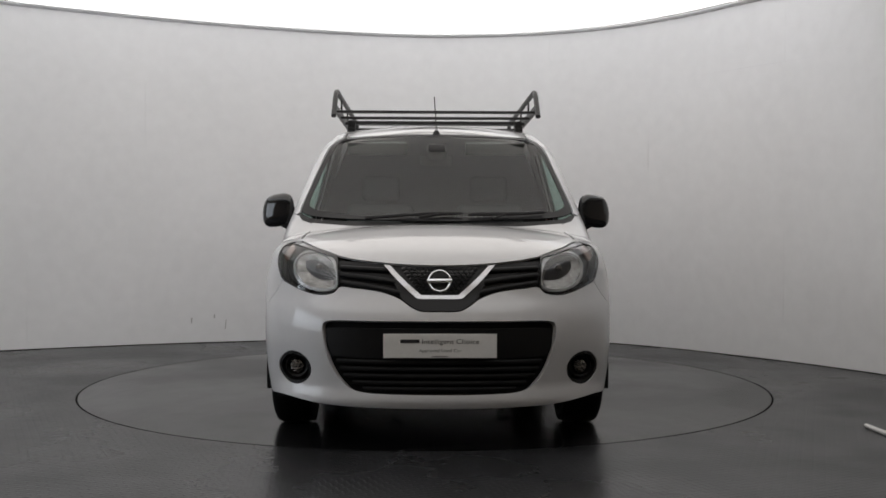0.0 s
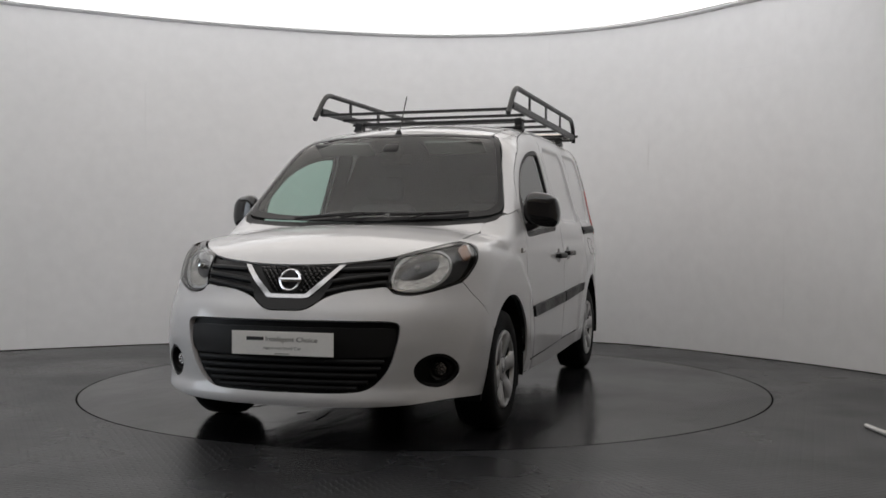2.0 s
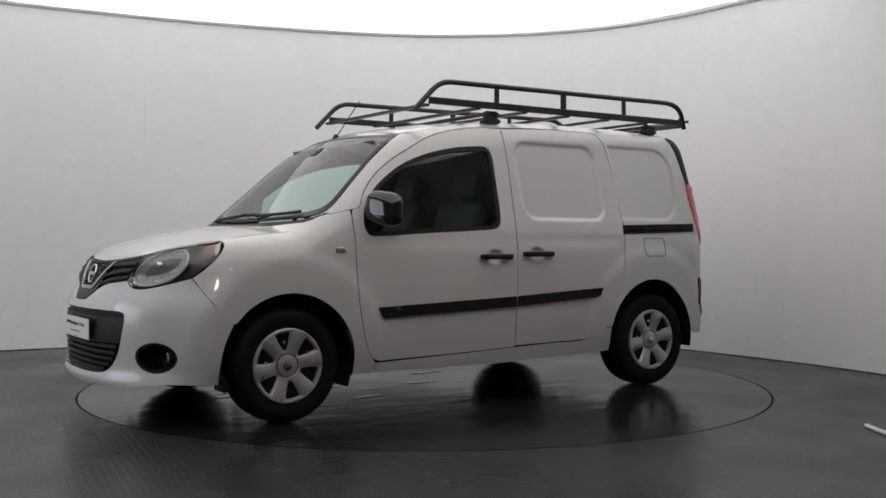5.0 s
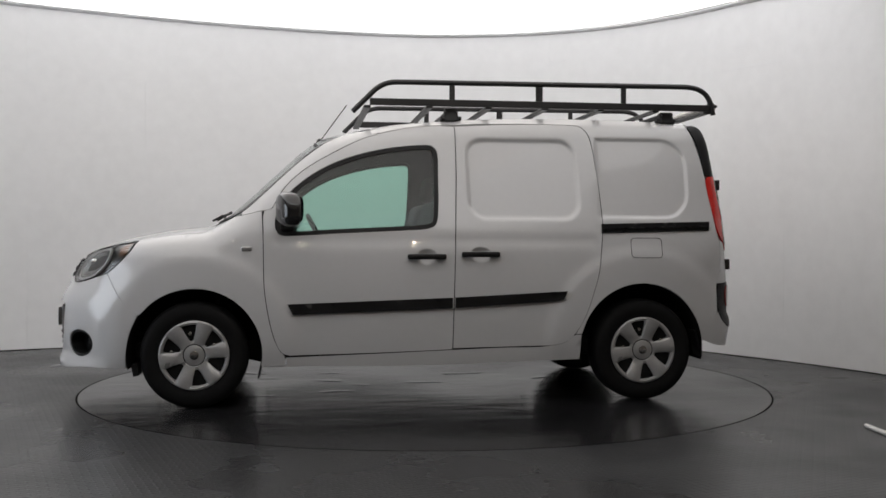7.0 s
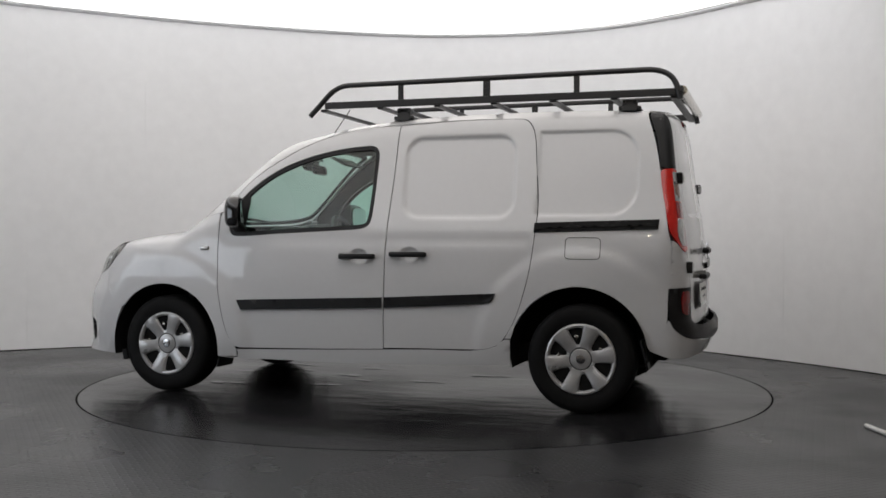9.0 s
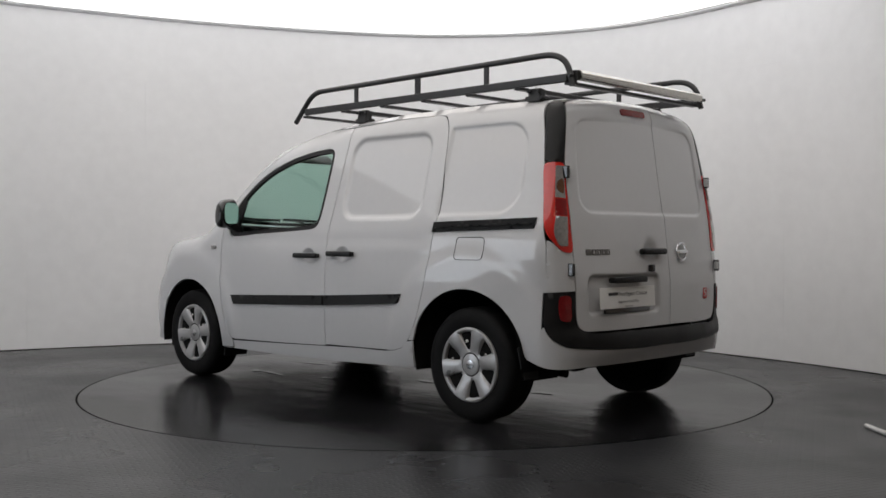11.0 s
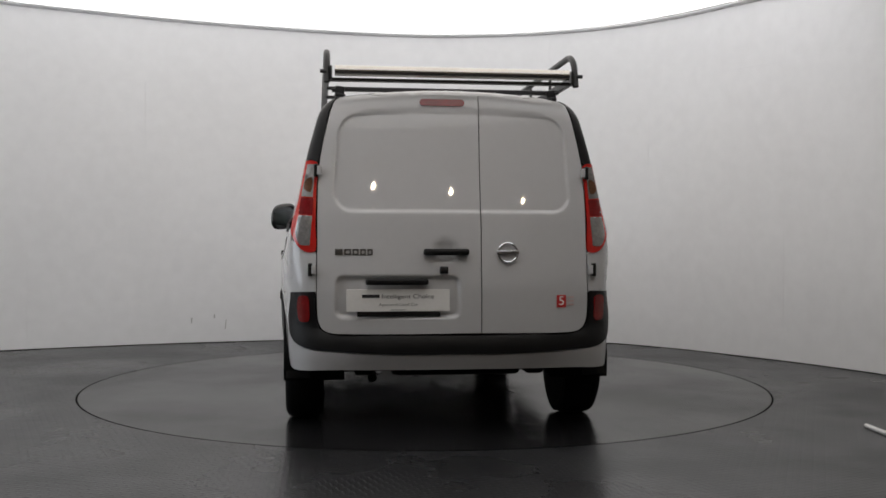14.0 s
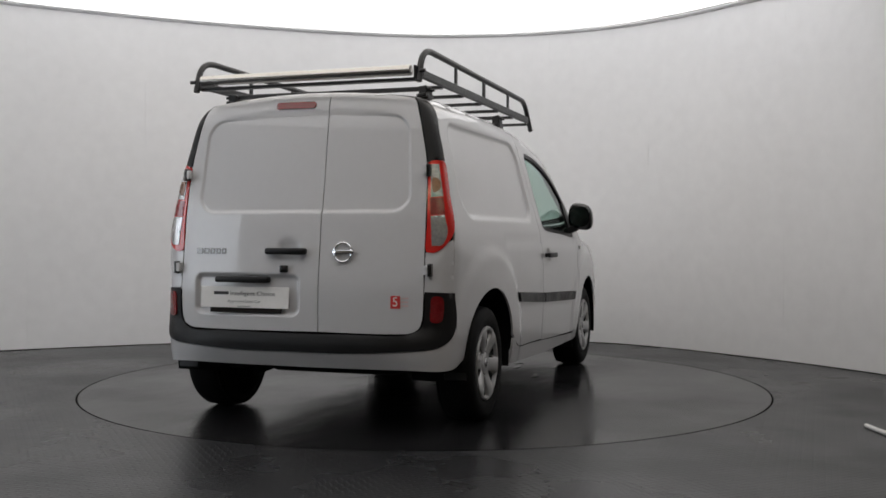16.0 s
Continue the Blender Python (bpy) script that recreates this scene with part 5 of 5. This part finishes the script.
# ---- roof rack
rack = tagged(new("roof_rack"), kind="")
rack.parent = van
rack["label"] = "black steel roof rack with a chrome rear roller"
for s in (1, -1):
    y = s * 0.645
    part("lower_rail", box(2.17, 0.026, 0.042, (-0.765, y, 1.828), bevel=0.004), RACK, rack)
    top = bend([(0.425, y, 1.765), (0.24, y, 1.950), (-1.755, y, 1.962), (-1.845, y, 1.91), (-1.878, y, 1.785)], 0.085, 7)
    part("top_rail", tube(top, 0.0165, 12), RACK, rack, smooth=True)
    for x in (-0.188, -0.738, -1.283):
        w = 0.034 if x != -0.738 else 0.044
        up = box(w, 0.010, 0.125, (x, y, 1.893), bevel=0.002)
        for k in range(3):
            box(w * 0.8, 0.014, 0.008, (x, y, 1.865 + 0.028 * k), (0, 28, 0), 0.002, bm=up)
        part("upright", up, RACK, rack)
    for x in (-0.19, -1.585):
        zt = ztop(x, 0.56)
        ft = box(0.085, 0.05, 1.80 - zt + 0.012, (x, s * 0.575, (1.80 + zt) / 2 - 0.004), (s * 8, 0, 0), 0.006)
        box(0.13, 0.055, 0.022, (x, s * 0.572, zt + 0.010), (s * 10, 0, 0), 0.006, bm=ft)
        for q in (-1, 1):
            cyl(0.008, 0.03, (x + q * 0.03, s * 0.60, 1.785), "y", 8, bm=ft)
        part("roof_foot", ft, RACK, rack, "black clamp foot")
    part("roller_bracket", box(0.045, 0.012, 0.07, (-1.868, s * 0.625, 1.832), bevel=0.004), RACK, rack)
    part("roller_bolt", cyl(0.010, 0.03, (-1.880, s * 0.665, 1.838), "y", 8), RACK, rack)
for x, z in ((0.335, 1.800), (-0.05, 1.806), (-0.42, 1.806), (-0.78, 1.806), (-1.14, 1.806), (-1.50, 1.806), (-1.84, 1.802)):
    part("cross_bar", box(0.042, 1.28, 0.016, (x, 0, z), bevel=0.003), RACK, rack)
for x in (-0.19, -1.585):
    part("roof_bar", box(0.034, 1.18, 0.022, (x, 0, 1.790), bevel=0.004), RACK, rack)
part("roller", tube([(-1.885, -0.605, 1.842), (-1.885, 0.605, 1.842)], 0.027, 20), STEEL, rack, "polished steel rear roller", smooth=True, angle=60)

# ---------------------------------------------------------------- small things of the room
def puddle(x, y, a, b, turn, seed):
    rnd = random.Random(seed)
    ph = [rnd.uniform(0, 6.28) for _ in range(4)]
    V = []
    for k in range(40):
        g = 2 * math.pi * k / 40
        r = 1 + 0.28 * math.sin(2 * g + ph[0]) + 0.2 * math.sin(3 * g + ph[1]) + 0.12 * math.sin(5 * g + ph[2]) + 0.06 * math.sin(9 * g + ph[3])
        V.append((a * r * math.cos(g), b * r * math.sin(g)))
    c, s = math.cos(radians(turn)), math.sin(radians(turn))
    L = [(x + c * p - s * q, y + s * p + c * q, 0.004) for p, q in V]
    bm = bmesh.new()
    bm.faces.new([bm.verts.new(p) for p in L])
    part("water_patch", bm, WET, turntable, "thin patch of water on the turntable")


WET = mat("wet_film", (0.022, 0.022, 0.023), 0.12, grain=0.2, grain_scale=25, spec=0.6)
rnd = random.Random(7)
for k in range(14):
    puddle(rnd.uniform(-0.75, 0.45), rnd.uniform(-1.5, 1.3), rnd.uniform(0.010, 0.028), rnd.uniform(0.05, 0.15), rnd.uniform(-20, 20), k)

for px, s0, z0, w, hgt in ((0, 0.0, 0.215, 0.012, 0.05), (1, 0.225, 0.25, 0.012, 0.035), (2, 0.35, 0.17, 0.008, 0.09)):
    # scuffs low on the wall behind the turntable
    x = -2.23 + s0
    k = int(np.argmin(np.hypot(LOOP[:, 0] - x, LOOP[:, 1] - 2.66)))
    p = LOOP[k]
    part("wall_scuff", box(w, 0.004, hgt, (p[0], p[1], z0), (0, 4, 20), 0.001), mat("scuff_grey", (0.50, 0.49, 0.48), 0.8) if px == 0 else bpy.data.materials["scuff_grey"], wall, "grey scuff on the wall")

lead = tagged(part("floor_strip", tube([(2.318, -1.675, 0.012), (2.33, -1.9, 0.012), (2.37, -2.6, 0.012)], 0.012, 10), PLATE, None, smooth=True),
              "white plastic strip lying on the dark floor", "strip")

SPOT = mat("spot_glow", (1.0, 0.82, 0.58), 0.4, emit=SPOT_GLOW)


def spot_lamp(x, y, z):
    ob = tagged(part("spotlight", cyl(0.07, 0.16, (0, 0, 0.02), "z", 24, 0.01), PLASTIC, None, smooth=True), "black ceiling spotlight with a warm lit face", "spotlight", "spotlights over the camera")
    part("lamp_face", cyl(0.032, 0.006, (0, 0, -0.064), "z", 24), SPOT, ob, "warm glowing lamp face")
    st = part("stem", cyl(0.012, WALL_H + 0.12 - z, (0, 0, (WALL_H + 0.12 - z) / 2), "z", 10), PLASTIC, ob)
    st.rotation_euler = (radians(-40), 0, 0)
    ob.location, ob.rotation_euler = (x, y, z), (radians(40), 0, 0)
    return ob


for x in (-1.4, -0.15, 1.1, 2.35):
    spot_lamp(x, -5.75, 2.86)


# ---- frosted daylight window in the side wall
def frosted_window(name, x, y, z, w, h, turn):
    """A framed window of two tall frosted panes that glow with daylight."""
    ob = tagged(new(name), "wide frosted window with a white frame and cool daylight", kind="structure")
    for sx, sz, at in ((w, 0.06, (0, 0, h / 2)), (w, 0.06, (0, 0, -h / 2)), (0.06, h + 0.06, (-w / 2, 0, 0)), (0.06, h + 0.06, (w / 2, 0, 0)), (0.05, h - 0.06, (0, 0, 0))):
        part("window_frame", box(sx, 0.05, sz, at, bevel=0.004), PLATE, ob)
    for q in (-1, 1):
        part("pane", box(w / 2 - 0.07, 0.008, h - 0.08, (q * w / 4, 0.0, 0)), DAYLIGHT, ob, "frosted glass bright with daylight")
    ob.location, ob.rotation_euler = (x, y, z), (0, 0, radians(turn))
    return ob


DAYLIGHT = mat("frosted_daylight", (0.84, 0.91, 1.0), 0.5, emit=WINDOW_GLOW)
frosted_window("window_1", -5.54, -3.0, 1.55, 3.2, 2.0, 90)


# ---------------------------------------------------------------- what moves
def motions():
    """The turntable carries the van round, clockwise from above: a soft start, then an even turn."""
    start = [(0.0, -0.12), (0.5, 2.27), (1.0, 6.34), (1.5, 11.82)]
    turns = start + [(0.5 * k, 18.02 + 12.985 * (0.5 * k - 2.0)) for k in range(4, 33)]
    ox, oy = 0.1194, 0.0556
    van_rows, deck_rows = [], []
    for t, a in turns:
        h = radians(-90 - a)
        van_rows.append((t, pose(math.cos(h) * ox - math.sin(h) * oy, math.sin(h) * ox + math.cos(h) * oy, 0.0, 0, 0, -90 - a)))
        deck_rows.append((t, pose(0, 0, 0, 0, 0, -a)))
    walk(van, van_rows)
    walk(turntable, deck_rows)


motions()
